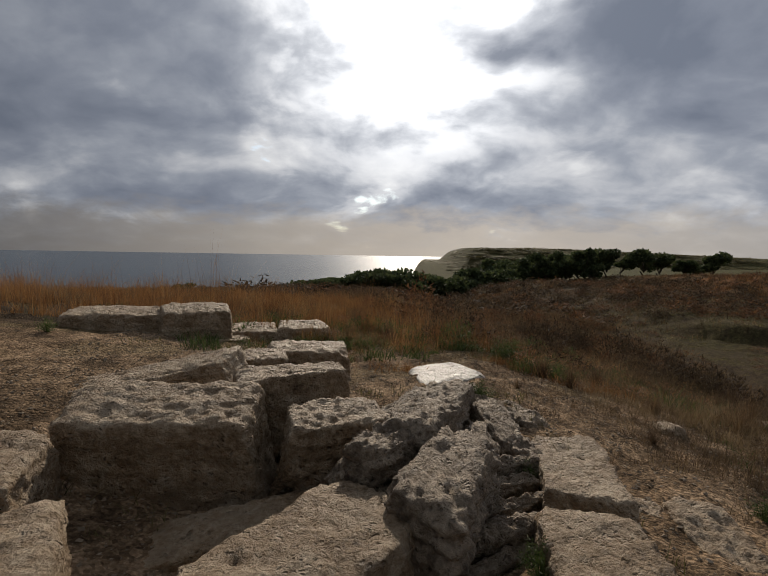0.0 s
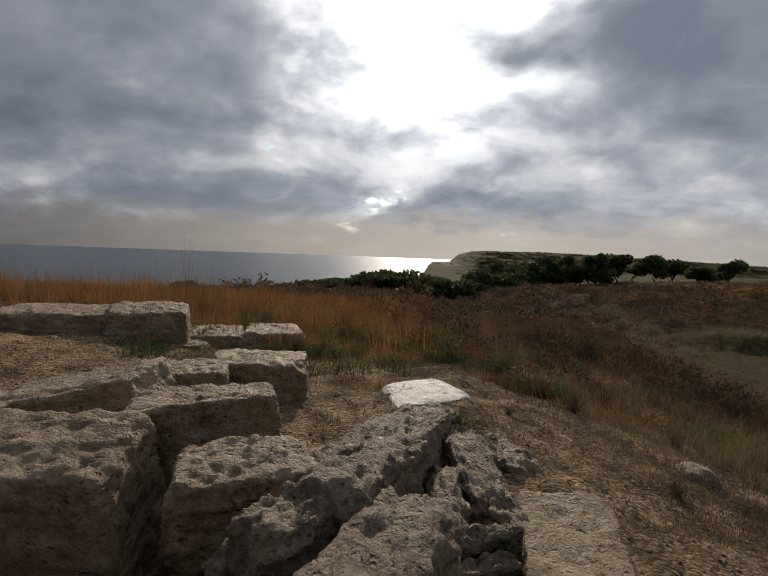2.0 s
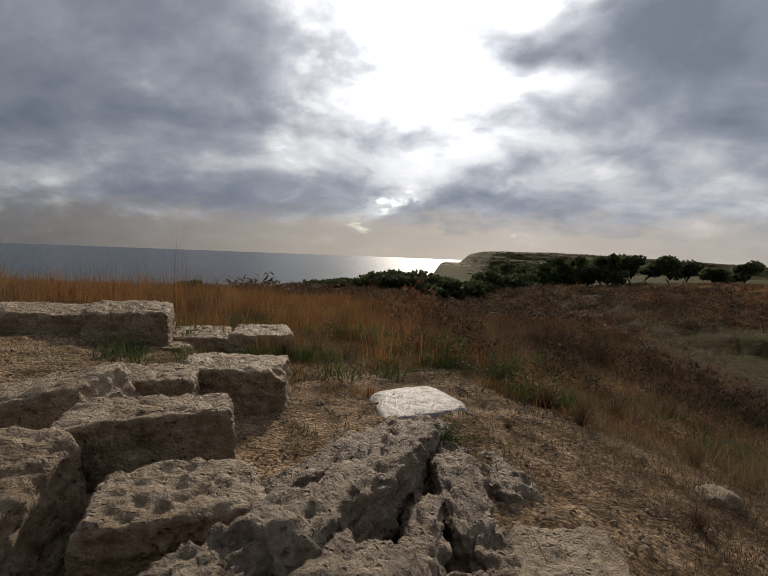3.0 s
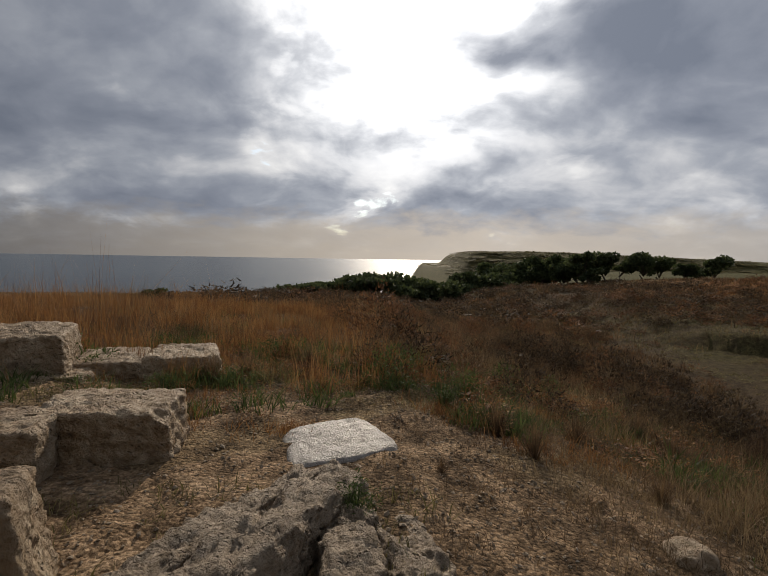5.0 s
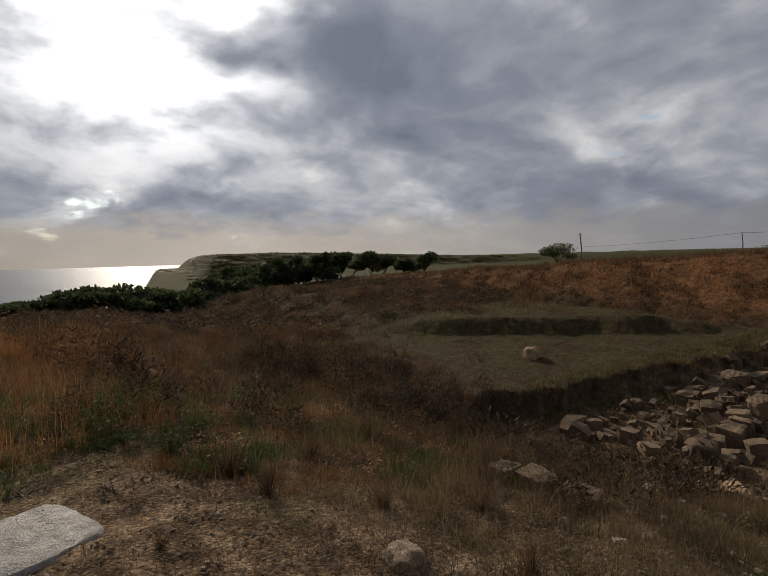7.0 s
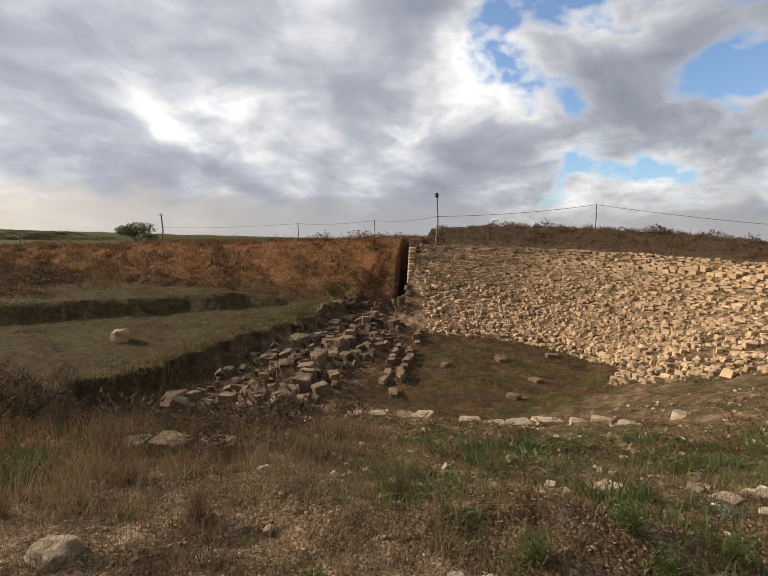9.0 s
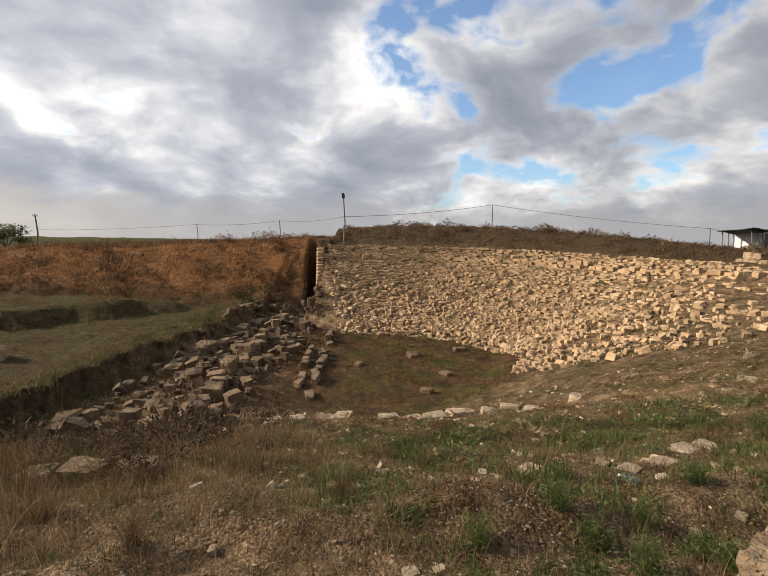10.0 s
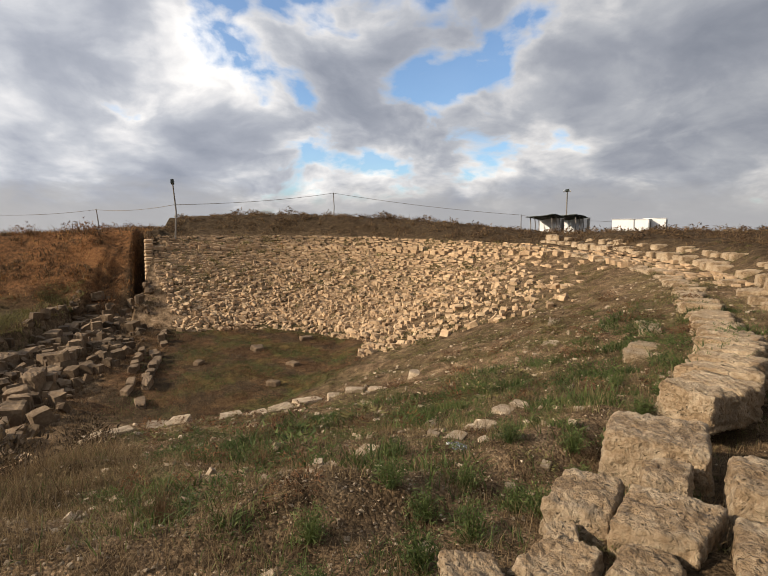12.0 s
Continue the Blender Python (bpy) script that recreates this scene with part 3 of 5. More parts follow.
# the spread of split bedrock: ridges that run towards the slab
RIDGES = [  # x, y, top, length, width, turn, tip, seed
    (0.30, 2.62, 0.36, 1.15, 0.42, 67, 2, 41), (0.02, 2.98, 0.40, 0.75, 0.30, 48, 4, 42), (0.24, 3.36, 0.42, 0.90, 0.32, 66, 0, 43),
    (-0.06, 3.62, 0.32, 0.70, 0.24, 58, -5, 44), (0.42, 3.82, 0.33, 0.95, 0.30, 70, 3, 45), (0.20, 4.10, 0.28, 0.80, 0.24, 62, -4, 46),
    (0.62, 4.42, 0.22, 0.90, 0.30, 74, 2, 47), (0.34, 4.66, 0.18, 0.75, 0.24, 66, -3, 48), (0.80, 4.92, 0.12, 0.80, 0.30, 76, 4, 49),
    (0.52, 5.16, 0.08, 0.60, 0.24, 70, -3, 50), (1.06, 5.36, 0.00, 0.62, 0.32, 84, 2, 51), (0.80, 5.50, 0.02, 0.50, 0.28, 60, 0, 52),
    (0.72, 3.62, 0.14, 0.80, 0.22, 84, 10, 53), (0.98, 4.12, 0.10, 0.95, 0.28, 92, 6, 54), (1.28, 4.52, 0.04, 0.70, 0.34, 104, 4, 55), (1.10, 3.66, 0.02, 0.60, 0.24, 100, 8, 56),
    (0.66, 3.02, 0.02, 0.85, 0.14, 26, 24, 57), (0.72, 2.84, -0.04, 0.80, 0.13, 24, 24, 58), (0.80, 2.66, -0.10, 0.75, 0.13, 22, 24, 59), (0.70, 2.48, -0.16, 0.80, 0.13, 24, 24, 60),
    (0.74, 3.22, 0.06, 0.70, 0.12, 28, 24, 61), (0.86, 2.30, -0.22, 0.70, 0.14, 20, 22, 62), (-0.22, 2.96, 0.22, 0.55, 0.22, 40, 6, 63), (0.94, 4.62, 0.12, 0.55, 0.22, 80, -6, 64),
]
for x, y, top, l, w, turn, tip, seed in RIDGES:
    lay("bedrock_ridge", x, y, top, l * 1.1, w * 1.1, 0.44, turn, tip, (seed * 23 % 9) - 4, seed, M_BEDROCK, "split ridge of dark weathered bedrock", "rock", "split bedrock ridges", 26,
        lump=0.045, grit=0.035, hard=7.0, strata=0.014)

# the ring of seat blocks that runs away along the rim
rng = np.random.default_rng(5)
SEAT_MESHES = [stone_mesh("stone_block", 0.95, 0.62, 0.42, 60 + k, 16, lump=0.035, grit=0.035, hard=14.0, strata=0.006) for k in range(6)]
for ring, (rr, dz, lo, hi, gap) in enumerate([(20.25, 0.0, 199, 292, 1.55), (21.75, 0.04, 200, 236, 2.1), (22.35, 0.36, 211, 285, 1.62), (23.05, 0.62, 214, 285, 1.7), (19.3, -0.62, 200, 222, 3.2)]):
    a = lo
    while a < hi:
        r = radians(a)
        jr = rng.normal(0, 0.05) - float(inset(CX + 19 * math.cos(r), CY + 19 * math.sin(r)))
        x, y = CX + (rr + jr) * math.cos(r), CY + (rr + jr) * math.sin(r)
        if math.hypot(x - 3.4, y + 0.2) > 1.55 and rng.random() > (0.02, 0.35, 0.10, 0.2, 0.45)[ring]:
            ob = part("stone_block", SEAT_MESHES[int(rng.integers(6))], M_STONE)
            z = float(rim_height(x, y)) * (1 if a > 235 else 0.55) + dz + rng.normal(0, 0.035)
            ob.matrix_world = pose(x, y, z - 0.38, rng.normal(0, 2), rng.normal(0, 2), a + 90 + rng.normal(0, 3)) @ Matrix.Diagonal((0.52 + 0.16 * rng.random(), (1.25 if ring == 0 else 0.9) * rng.uniform(0.85, 1.2), 1.0, 1))
            tagged(ob, "weathered limestone seat block in the curved rim row", "stone block", "rim row of seats")
        a += gap * (0.8 + 0.4 * rng.random())


# ---- rubble: seats of the far cavea, ruins of the stage ----
def lump_verts(seed, hard=14.0, cuts=1, jag=0.30):
    bm = bmesh.new()
    bmesh.ops.create_cube(bm, size=2)
    bmesh.ops.subdivide_edges(bm, edges=bm.edges[:], cuts=cuts, use_grid_fill=True)
    for v in bm.verts:
        p = v.co
        k = (abs(p.x) ** hard + abs(p.y) ** hard + abs(p.z) ** hard) ** (1 / hard)
        v.co = p / k * (0.92 + jag * noise.noise(p * 1.9 + Vector((seed * 3.1, seed, 0)))) + Vector((noise.noise(p + Vector((seed, 9, 1))), noise.noise(p + Vector((2, seed, 7))), 0)) * 0.22
    bm.faces.ensure_lookup_table()
    co = np.array([v.co[:] for v in bm.verts])
    fa = np.array([[v.index for v in f.verts] for f in bm.faces])
    bm.free()
    return co, fa


LUMPS = [lump_verts(k) for k in range(8)]
LUMP_MESHES = [faceted(fast_mesh("stone", c * 0.5, f)) for c, f in LUMPS]


def turns(ang, tip):
    """Rotation matrices about z, then a small tilt about x."""
    c, s, ct, st = np.cos(ang), np.sin(ang), np.cos(tip), np.sin(tip)
    m = np.zeros((len(ang), 3, 3))
    m[:, 0, 0], m[:, 0, 1], m[:, 0, 2] = c, -s * ct, s * st
    m[:, 1, 0], m[:, 1, 1], m[:, 1, 2] = s, c * ct, -c * st
    m[:, 2, 1], m[:, 2, 2] = st, ct
    return m


def pebble_verts(seed):
    """A little six-cornered stone."""
    g = np.random.default_rng(seed)
    co = np.array([(1, 0, 0), (-1, 0, 0), (0, 1, 0), (0, -1, 0), (0, 0, 1), (0, 0, -1)], float) * g.uniform(0.7, 1.2, (6, 1)) + g.normal(0, 0.16, (6, 3))
    fa = np.array([(0, 2, 4), (2, 1, 4), (1, 3, 4), (3, 0, 4), (2, 0, 5), (1, 2, 5), (3, 1, 5), (0, 3, 5)])
    return co, fa


PEBBLES = [pebble_verts(k) for k in range(8)]


def heap(name, pos, size, ang, tip, mat, label, category="rubble", singles=0, near=(10.0, 4.0), shapes=None):
    """Many loose stones: those nearest to a spot as pieces of their own, the rest joined."""
    order = np.argsort(np.hypot(pos[:, 0] - near[0], pos[:, 1] - near[1]))
    pick, rest = order[:singles], order[singles:]
    m = turns(ang, tip)
    kinds = np.arange(len(pos)) % len(LUMPS)
    cos, fas, base = [], [], 0
    for i in rest:
        c, f = (shapes or LUMPS)[kinds[i]]
        cos.append((c * 0.5 * size[i]) @ m[i].T + pos[i])
        fas.append(f + base)
        base += len(c)
    me = faceted(fast_mesh(name, np.concatenate(cos), np.concatenate(fas)))
    me.materials.append(mat)
    ob = tagged(new(name, me), label, category, kind="stuff")
    for i in pick:
        me = LUMP_MESHES[kinds[i]]
        o = new("stone", me)
        if not me.materials:
            me.materials.append(None)
        o.material_slots[0].link = "OBJECT"
        o.material_slots[0].material = mat
        o.matrix_world = Matrix.Translation(pos[i]) @ Matrix(m[i].tolist()).to_4x4() @ Matrix.Diagonal((*size[i], 1))
        o.parent = ob
    return ob


def cavea():
    """Rows of worn seats up the sunny side of the bowl, falling to loose rubble lower down."""
    pos, size, ang, tip = [], [], [], []
    rows = 44
    for k in range(rows):
        f = k / (rows - 1)
        r = R_ORCH + 0.5 + (R_RIM - R_ORCH - 0.3) * f
        hi = 17.0 - 2.0 * f
        lo = -112
        if f > 0.86:
            lo = -128
        n = int(r * radians(hi - lo) / (0.34 if f < 0.35 else 0.44))
        a = np.radians(np.linspace(lo, hi, n) + rng.normal(0, 0.3, n))
        loose = max(0.0, 0.34 - 0.62 * f)
        rr = r + rng.normal(0, 0.03 + loose * 0.8, n)
        x, y = CX + rr * np.cos(a), CY + rr * np.sin(a)
        keep = rng.random(n) > 0.10 + 0.8 * step(-45, -110, np.degrees(a)) * (1 - step(0.8, 0.9, f)) + 0.25 * (wave(x, y, 4, 3) > 0.4)
        s = np.stack([rng.uniform(0.18, 0.34, n), rng.uniform(0.12, 0.42, n), rng.uniform(0.08, 0.22, n)], 1)
        if f >= 0.35:
            s = np.stack([rng.uniform(0.20, 0.30, n), rng.uniform(0.18, 0.58, n), rng.uniform(0.10, 0.19, n)], 1)
        if k in (35, 36):
            s = np.stack([np.full(n, 0.5), rng.uniform(0.40, 0.6, n), np.full(n, 0.30)], 1)
        z = lie(x, y) + s[:, 2] * 0.05 + rng.normal(0, 0.03, n)
        pos.append(np.stack([x, y, z], 1)[keep])
        size.append(s[keep])
        ang.append((a + rng.normal(0, 0.06 + loose * 3, n))[keep])
        tip.append(rng.normal(0, 0.04 + loose, n)[keep])
    n = 3000
    r = R_ORCH - 0.2 + 8.5 * rng.random(n) ** 1.4
    a = np.radians(17 - 140 * rng.random(n))
    x, y = CX + r * np.cos(a), CY + r * np.sin(a)
    s = (0.07 + 0.26 * rng.random((n, 1)) ** 2.2) * rng.uniform(0.6, 1.3, (n, 3))
    pos.append(np.stack([x, y, lie(x, y) + s[:, 2] * 0.15], 1)), size.append(s), ang.append(rng.uniform(0, 6.3, n)), tip.append(rng.normal(0, 0.5, n))
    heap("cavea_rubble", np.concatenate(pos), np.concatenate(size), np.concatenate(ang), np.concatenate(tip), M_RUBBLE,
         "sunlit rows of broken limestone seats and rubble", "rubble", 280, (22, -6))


cavea()


def stage_ruins():
    n = 1050
    t = rng.random(n)
    x = 14.5 + 22 * t + rng.normal(0, 0.5, n)
    lane = rng.choice([8.4, 9.6, 11.0, 12.3], n, p=[0.2, 0.3, 0.3, 0.2])
    y = lane + 0.6 * t + rng.normal(0, 0.45, n)
    s = (0.09 + 0.55 * rng.random((n, 1)) ** 3.0) * rng.uniform(0.6, 1.25, (n, 3))
    pos = np.stack([x, y, rough_lie(x, y) + s[:, 2] * 0.25], 1)
    heap("stage_rubble", pos, s, rng.uniform(0, 6.3, n), rng.normal(0, 0.4, n), M_DARKRUBBLE, "tumbled limestone rubble of the fallen stage building, shade in its dark colour", "rubble", 280, (15, 8))


stage_ruins()


def wall_line(name, x0, y0, x1, y1, l, w, h, label, gap=0.05, rise=0.0, mat=None, skip=0.08):
    """A straight run of squared blocks."""
    root = tagged(new(name), label, "wall remains")
    root.location = (x0, y0, ground_at(x0, y0))
    d = math.hypot(x1 - x0, y1 - y0)
    a = math.degrees(math.atan2(y1 - y0, x1 - x0))
    s = l / 2
    me = [faceted(stone_mesh("stone", 1, 1, 1, 90 + k, 5, lump=0.05, grit=0.04, hard=16.0)) for k in range(3)]
    while s < d:
        k = l * rng.uniform(0.7, 1.2)
        if rng.random() > skip:
            x, y = x0 + (x1 - x0) * s / d, y0 + (y1 - y0) * s / d
            ob = part("stone", me[int(rng.integers(3))], mat or M_DARKRUBBLE, root)
            ob.matrix_parent_inverse = Matrix.Translation(-root.location)
            ob.matrix_basis = pose(x + rng.normal(0, 0.07), y + rng.normal(0, 0.07), ground_at(x, y) - 0.15 + rise, rng.normal(0, 4), rng.normal(0, 4), a + rng.normal(0, 8)) @ Matrix.Diagonal((k, w * rng.uniform(0.85, 1.15), h * rng.uniform(0.45, 1.25) + 0.15, 1))
        s += k + gap
    return root


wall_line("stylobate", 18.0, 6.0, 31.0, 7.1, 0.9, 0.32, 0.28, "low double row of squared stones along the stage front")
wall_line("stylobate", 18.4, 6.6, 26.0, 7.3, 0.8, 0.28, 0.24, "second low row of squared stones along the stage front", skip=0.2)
wall_line("stage_wall", 15.6, 9.2, 36.0, 11.0, 0.6, 0.6, 0.62, "ruined stage wall of squared stones, shade in their dark colour", skip=0.12)
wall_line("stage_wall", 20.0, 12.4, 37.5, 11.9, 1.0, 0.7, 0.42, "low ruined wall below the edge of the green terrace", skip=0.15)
wall_line("orchestra_kerb", 14.2, 7.2, 15.0, 0.8, 0.7, 0.55, 0.10, "kerb of pale worn stones along the near edge of the orchestra", skip=0.2, mat=M_PEBBLE)
wall_line("parodos_paving", 12.5, 9.1, 14.6, 7.3, 0.8, 1.3, 0.05, "flat worn paving stones of the side entrance", mat=M_RUBBLE, skip=0.0)
wall_line("boulder_row", 5.55, 6.75, 5.9, 5.2, 0.42, 0.42, 0.20, "rounded boulders at the brink of a dark pit", mat=M_DARKRUBBLE, skip=0.0)
wall_line("seat_ledge", 5.75, 0.35, 7.0, -1.35, 0.32, 0.24, 0.02, "worn ledge of buried seat stones on the slope", mat=M_PEBBLE, skip=0.15)
wall_line("seat_ledge", 5.45, 2.0, 6.3, 0.95, 0.28, 0.20, 0.02, "short broken ledge of buried seat stones", mat=M_PEBBLE, skip=0.25)
wall_line("seat_ledge", 13.4, -2.2, 14.7, 0.6, 0.5, 0.35, 0.10, "broken ledge of pale stones above the orchestra", mat=M_PEBBLE, skip=0.2)
wall_line("seat_ledge", 11.0, -4.6, 14.2, -6.9, 0.5, 0.35, 0.06, "half-buried row of seat stones on the slope", mat=M_PEBBLE, skip=0.4)
wall_line("seat_ledge", 7.6, -3.9, 9.6, -6.2, 0.5, 0.45, 0.10, "half-buried row of seat stones below the rim", mat=M_STONE, skip=0.25)
lay("stone_block", 15.2, 8.9, -3.35, 0.7, 0.6, 0.9, 20, 0, 0, 71, M_DARKRUBBLE, "upright squared block among the stage ruins", "stone block", "", 8, hard=9.0)
lay("field_boulder", 18.5, 18.1, -2.5, 0.85, 0.7, 0.8, 20, 0, 0, 72, M_RUBBLE, "pale boulder standing on the green terrace", "boulder", "", 10, hard=4.0, lump=0.15)
for fx, fy, fs, fk in ((25.6, 2.0, 0.8, 81), (22.2, 0.6, 0.6, 82), (19.6, 1.6, 0.5, 83), (27.2, -0.6, 0.7, 84), (20.6, -2.2, 0.6, 85), (23.6, 4.6, 0.5, 86)):
    lay("fallen_stone", fx, fy, -4.2 + 0.10 + fs * 0.12, fs, fs * 0.7, fs * 0.4, fk * 29, 0, 0, fk, M_DARKRUBBLE, "grey fallen stone lying on the orchestra floor", "stone", "stones on the orchestra floor", 6, hard=8.0)
lay("half_buried_stone", 3.15, 5.05, -0.30, 0.36, 0.28, 0.25, 20, 0, 0, 73, None, "small rounded stone in the gravel", "stone", "", 10, hard=4.0)


def pier():
    """The end wall of the far seats: coursed stones with a dark slot beside them."""
    root = tagged(new("analemma_wall"), "coursed limestone end wall of the seats above a dark slot", "retaining wall")
    root.location = (36.0, 8.6, -4.0)
    inv = Matrix.Translation(-root.location)
    me = [stone_mesh("stone", 1, 1, 1, 95 + k, 3, lump=0.05, grit=0.02, hard=10.0) for k in range(4)]
    for course in range(20):
        z = -4.0 + course * 0.255
        x0 = 35.7 + course * 0.32
        for k in range(max(2, 10 - course // 3)):
            ob = part("stone", me[int(rng.integers(4))], M_RUBBLE, root)
            ob.matrix_parent_inverse = inv
            px = x0 + k * 0.60 + (course % 2) * 0.28
            ob.matrix_basis = pose(px, 8.5 + 0.16 * (px - 35.6), z, 0, 0, 9 + rng.normal(0, 2)) @ Matrix.Diagonal((0.58, 0.6, 0.245, 1))
    return root


pier()


# loose stones on the near slope and gravel by the path
def scatter(n, box, low, high, keep):
    x, y = rng.uniform(box[0], box[1], n), rng.uniform(box[2], box[3], n)
    ok = rng.random(n) < keep(x, y)
    x, y = x[ok], y[ok]
    s = (low + (high - low) * rng.random((len(x), 1)) ** 3) * rng.uniform(0.6, 1.25, (len(x), 3)) * np.array([1, 1, 0.55])
    return np.stack([x, y, rough_lie(x, y) + s[:, 2] * 0.15], 1), s, rng.uniform(0, 6.3, len(x)), rng.normal(0, 0.4, len(x))


heap("slope_stones", *scatter(4200, (2.5, 16, -13, 7), 0.02, 0.12, lambda x, y: step(21, 19, np.hypot(x - CX, y - CY)) * 0.8), M_PEBBLE, "small pale stones strewn over the grassy slope", "loose stones", 160, (4, 2))
heap("slope_gravel", *scatter(15000, (2.3, 11, -5, 8), 0.008, 0.05, lambda x, y: step(21, 19.5, np.hypot(x - CX, y - CY)) * 0.9), M_PEBBLE, "pale gravel washed down the slope", "gravel", 0, shapes=PEBBLES)
heap("gravel", *scatter(34000, (-4, 6, 0.5, 9), 0.007, 0.050, lambda x, y: np.clip(zones(x, y)[2] + 0.3 * step(10, 6, y), 0, 1)), M_PEBBLE, "pale pebbles and gravel on bare soil", "gravel", 0, shapes=PEBBLES)


# ---- vegetation ----
def blades_mesh(name, pos, height, width, lean, rngv):
    """Bent tapering blades, one island each."""
    n = len(pos)
    a = rngv.uniform(0, 2 * math.pi, n)
    side = np.stack([np.cos(a), np.sin(a), np.zeros(n)], 1) * (width / 2)[:, None]
    b = rngv.uniform(0, 2 * math.pi, n)
    bend = np.stack([np.cos(b), np.sin(b), np.zeros(n)], 1) * (height * lean)[:, None]
    up = np.stack([np.zeros(n), np.zeros(n), height], 1)
    mid = pos + up * 0.55 + bend * 0.35
    tip = pos + up + bend
    co = np.stack([pos - side, pos + side, mid - side * 0.7, mid + side * 0.7, tip], 1).reshape(-1, 3)
    o = (np.arange(n) * 5)[:, None]
    tri = np.concatenate([o + np.array([[0, 1, 3]]), o + np.array([[0, 3, 2]]), o + np.array([[2, 3, 4]])], 1).reshape(-1, 3)
    return fast_mesh(name, co, tri)


def tussocks(name, n, box, keep, per, radius, h, w, lean, mat, label, category="grass", seed=1):
    """Tufts of blades over a stretch of ground."""
    g = np.random.default_rng(seed)
    x, y = g.uniform(box[0], box[1], n), g.uniform(box[2], box[3], n)
    ok = g.random(n) < keep(x, y)
    x, y = x[ok], y[ok]
    size = g.lognormal(-0.05, 0.42, len(x))
    k = np.repeat(np.arange(len(x)), per)
    m = len(k)
    rr = radius * size[k] * np.sqrt(g.random(m))
    aa = g.uniform(0, 6.283, m)
    px, py = x[k] + rr * np.cos(aa), y[k] + rr * np.sin(aa)
    pos = np.stack([px, py, rough_lie(px, py) - 0.01], 1)
    hh = h * size[k] * g.uniform(0.45, 1.1, m) * (1 - 0.35 * rr / (radius * size[k] + 1e-6))
    far = np.clip(np.hypot(px - 0.8, py - 2.2) / 14, 1, 4)
    me = blades_mesh(name, pos, hh, w * far * g.uniform(0.6, 1.3, m), np.abs(g.normal(0, lean, m)) + 0.05, g)
    me.materials.append(mat)
    return tagged(new(name, me), label, category, kind="stuff")


def patch(x, y, length, seed, level):
    return step(level - 0.15, level + 0.15, wave(x, y, length, seed))


def off_path(x, y):
    """1 away from the trodden and stony ground."""
    return step(4.3, 5.6, np.hypot((x - 0.3) * 0.75, y - 3.0)) * np.where(y < 1.0, 0.0, 1.0) * step(9, 6, x + (y - 8) * -0.3)


def bowl_side(x, y):
    return step(20.2, 19.0, np.hypot(x - CX, y - CY)) * step(7, 4, y)


def fan_ground(x, y):
    """1 on the bank and the field, 0 in the theatre."""
    return step(13.5, 8.5, x - 0.10 * np.clip(y - 10, 0, 60)) * step(5.5, 7.5, y + 0.5 * np.clip(x - 3, 0, 3))


def trail(x, y):
    """0 on the foot-worn strip that runs out over the field."""
    return 1 - 0.55 * step(0.9, 0.35, np.abs(x - (2.9 + 0.28 * (y - 6) + 0.3 * np.sin(y * 0.5))))


tussocks("tall_dry_grass", 2500, (-16, 3.5, 7.6, 26), lambda x, y: off_path(x, y) * step(3.0, 0.0, x + 0.06 * (y - 8)) * (0.25 + 0.75 * patch(x, y, 3.3, 2, -0.1)), 46, 0.20, 0.56, 0.0065, 0.30, M_GOLD, "tall dry golden-orange grass tufts", seed=11)
tussocks("dry_steppe", 5200, (-22, 26, 8, 66), lambda x, y: fan_ground(x, y) * trail(x, y) * (0.35 + 0.6 * patch(x, y, 3.7, 6, -0.1)), 30, 0.30, 0.27, 0.010, 0.65, M_BROWN, "low brown dry shrubs covering the field", "shrubs", seed=12)
tussocks("field_grass", 6500, (-20, 24, 7, 60), lambda x, y: fan_ground(x, y) * trail(x, y) * (0.12 + 0.7 * patch(x, y, 5, 4, 0.1)), 28, 0.22, 0.27, 0.006, 0.50, M_GOLD, "reddish dry grass among the shrubs", seed=13)
tussocks("bleached_grass", 1300, (2.6, 10, 4.2, 14), lambda x, y: step(3.0, 4.6, x + 0.3 * (y - 4)) * trail(x, y) * (0.25 + 0.75 * patch(x, y, 2.9, 8, 0.0)), 44, 0.20, 0.34, 0.005, 0.55, M_PALE, "bleached dry grass along the slope's edge", seed=14)
tussocks("verge_weeds", 520, (-3, 6, 5.6, 12), lambda x, y: patch(x, y, 2.6, 5, 0.1) * step(5.2, 6.4, np.hypot((x - 0.5) * 0.7, y - 1)), 70, 0.20, 0.20, 0.014, 0.8, M_GREEN, "fresh green weeds at the field's edge", "weeds", seed=15)
tussocks("low_turf", 4200, (-3.5, 8, 5.8, 13), lambda x, y: 0.55 * step(4.6, 5.8, np.hypot((x - 0.3) * 0.75, y - 2.2)) * (0.3 + 0.7 * patch(x, y, 2.2, 1, 0)), 30, 0.15, 0.10, 0.006, 0.8, M_OLIVE, "short yellowish turf by the path", seed=16)
tussocks("amber_turf", 1500, (-2.5, 6, 6.2, 11), lambda x, y: 0.7 * patch(x, y, 3.0, 9, 0.2), 36, 0.16, 0.13, 0.006, 0.8, M_GOLD, "short amber turf beside the gravel", seed=28)
tussocks("valley_shrubs", 2200, (4, 18, 5.5, 34), lambda x, y: step(4, 6, x) * step(13.5, 10.5, x - 0.10 * np.clip(y - 10, 0, 60)) * 0.9, 34, 0.36, 0.42, 0.011, 0.6, M_BROWN, "dark brown shrubs on the falling bank", "shrubs", seed=17)
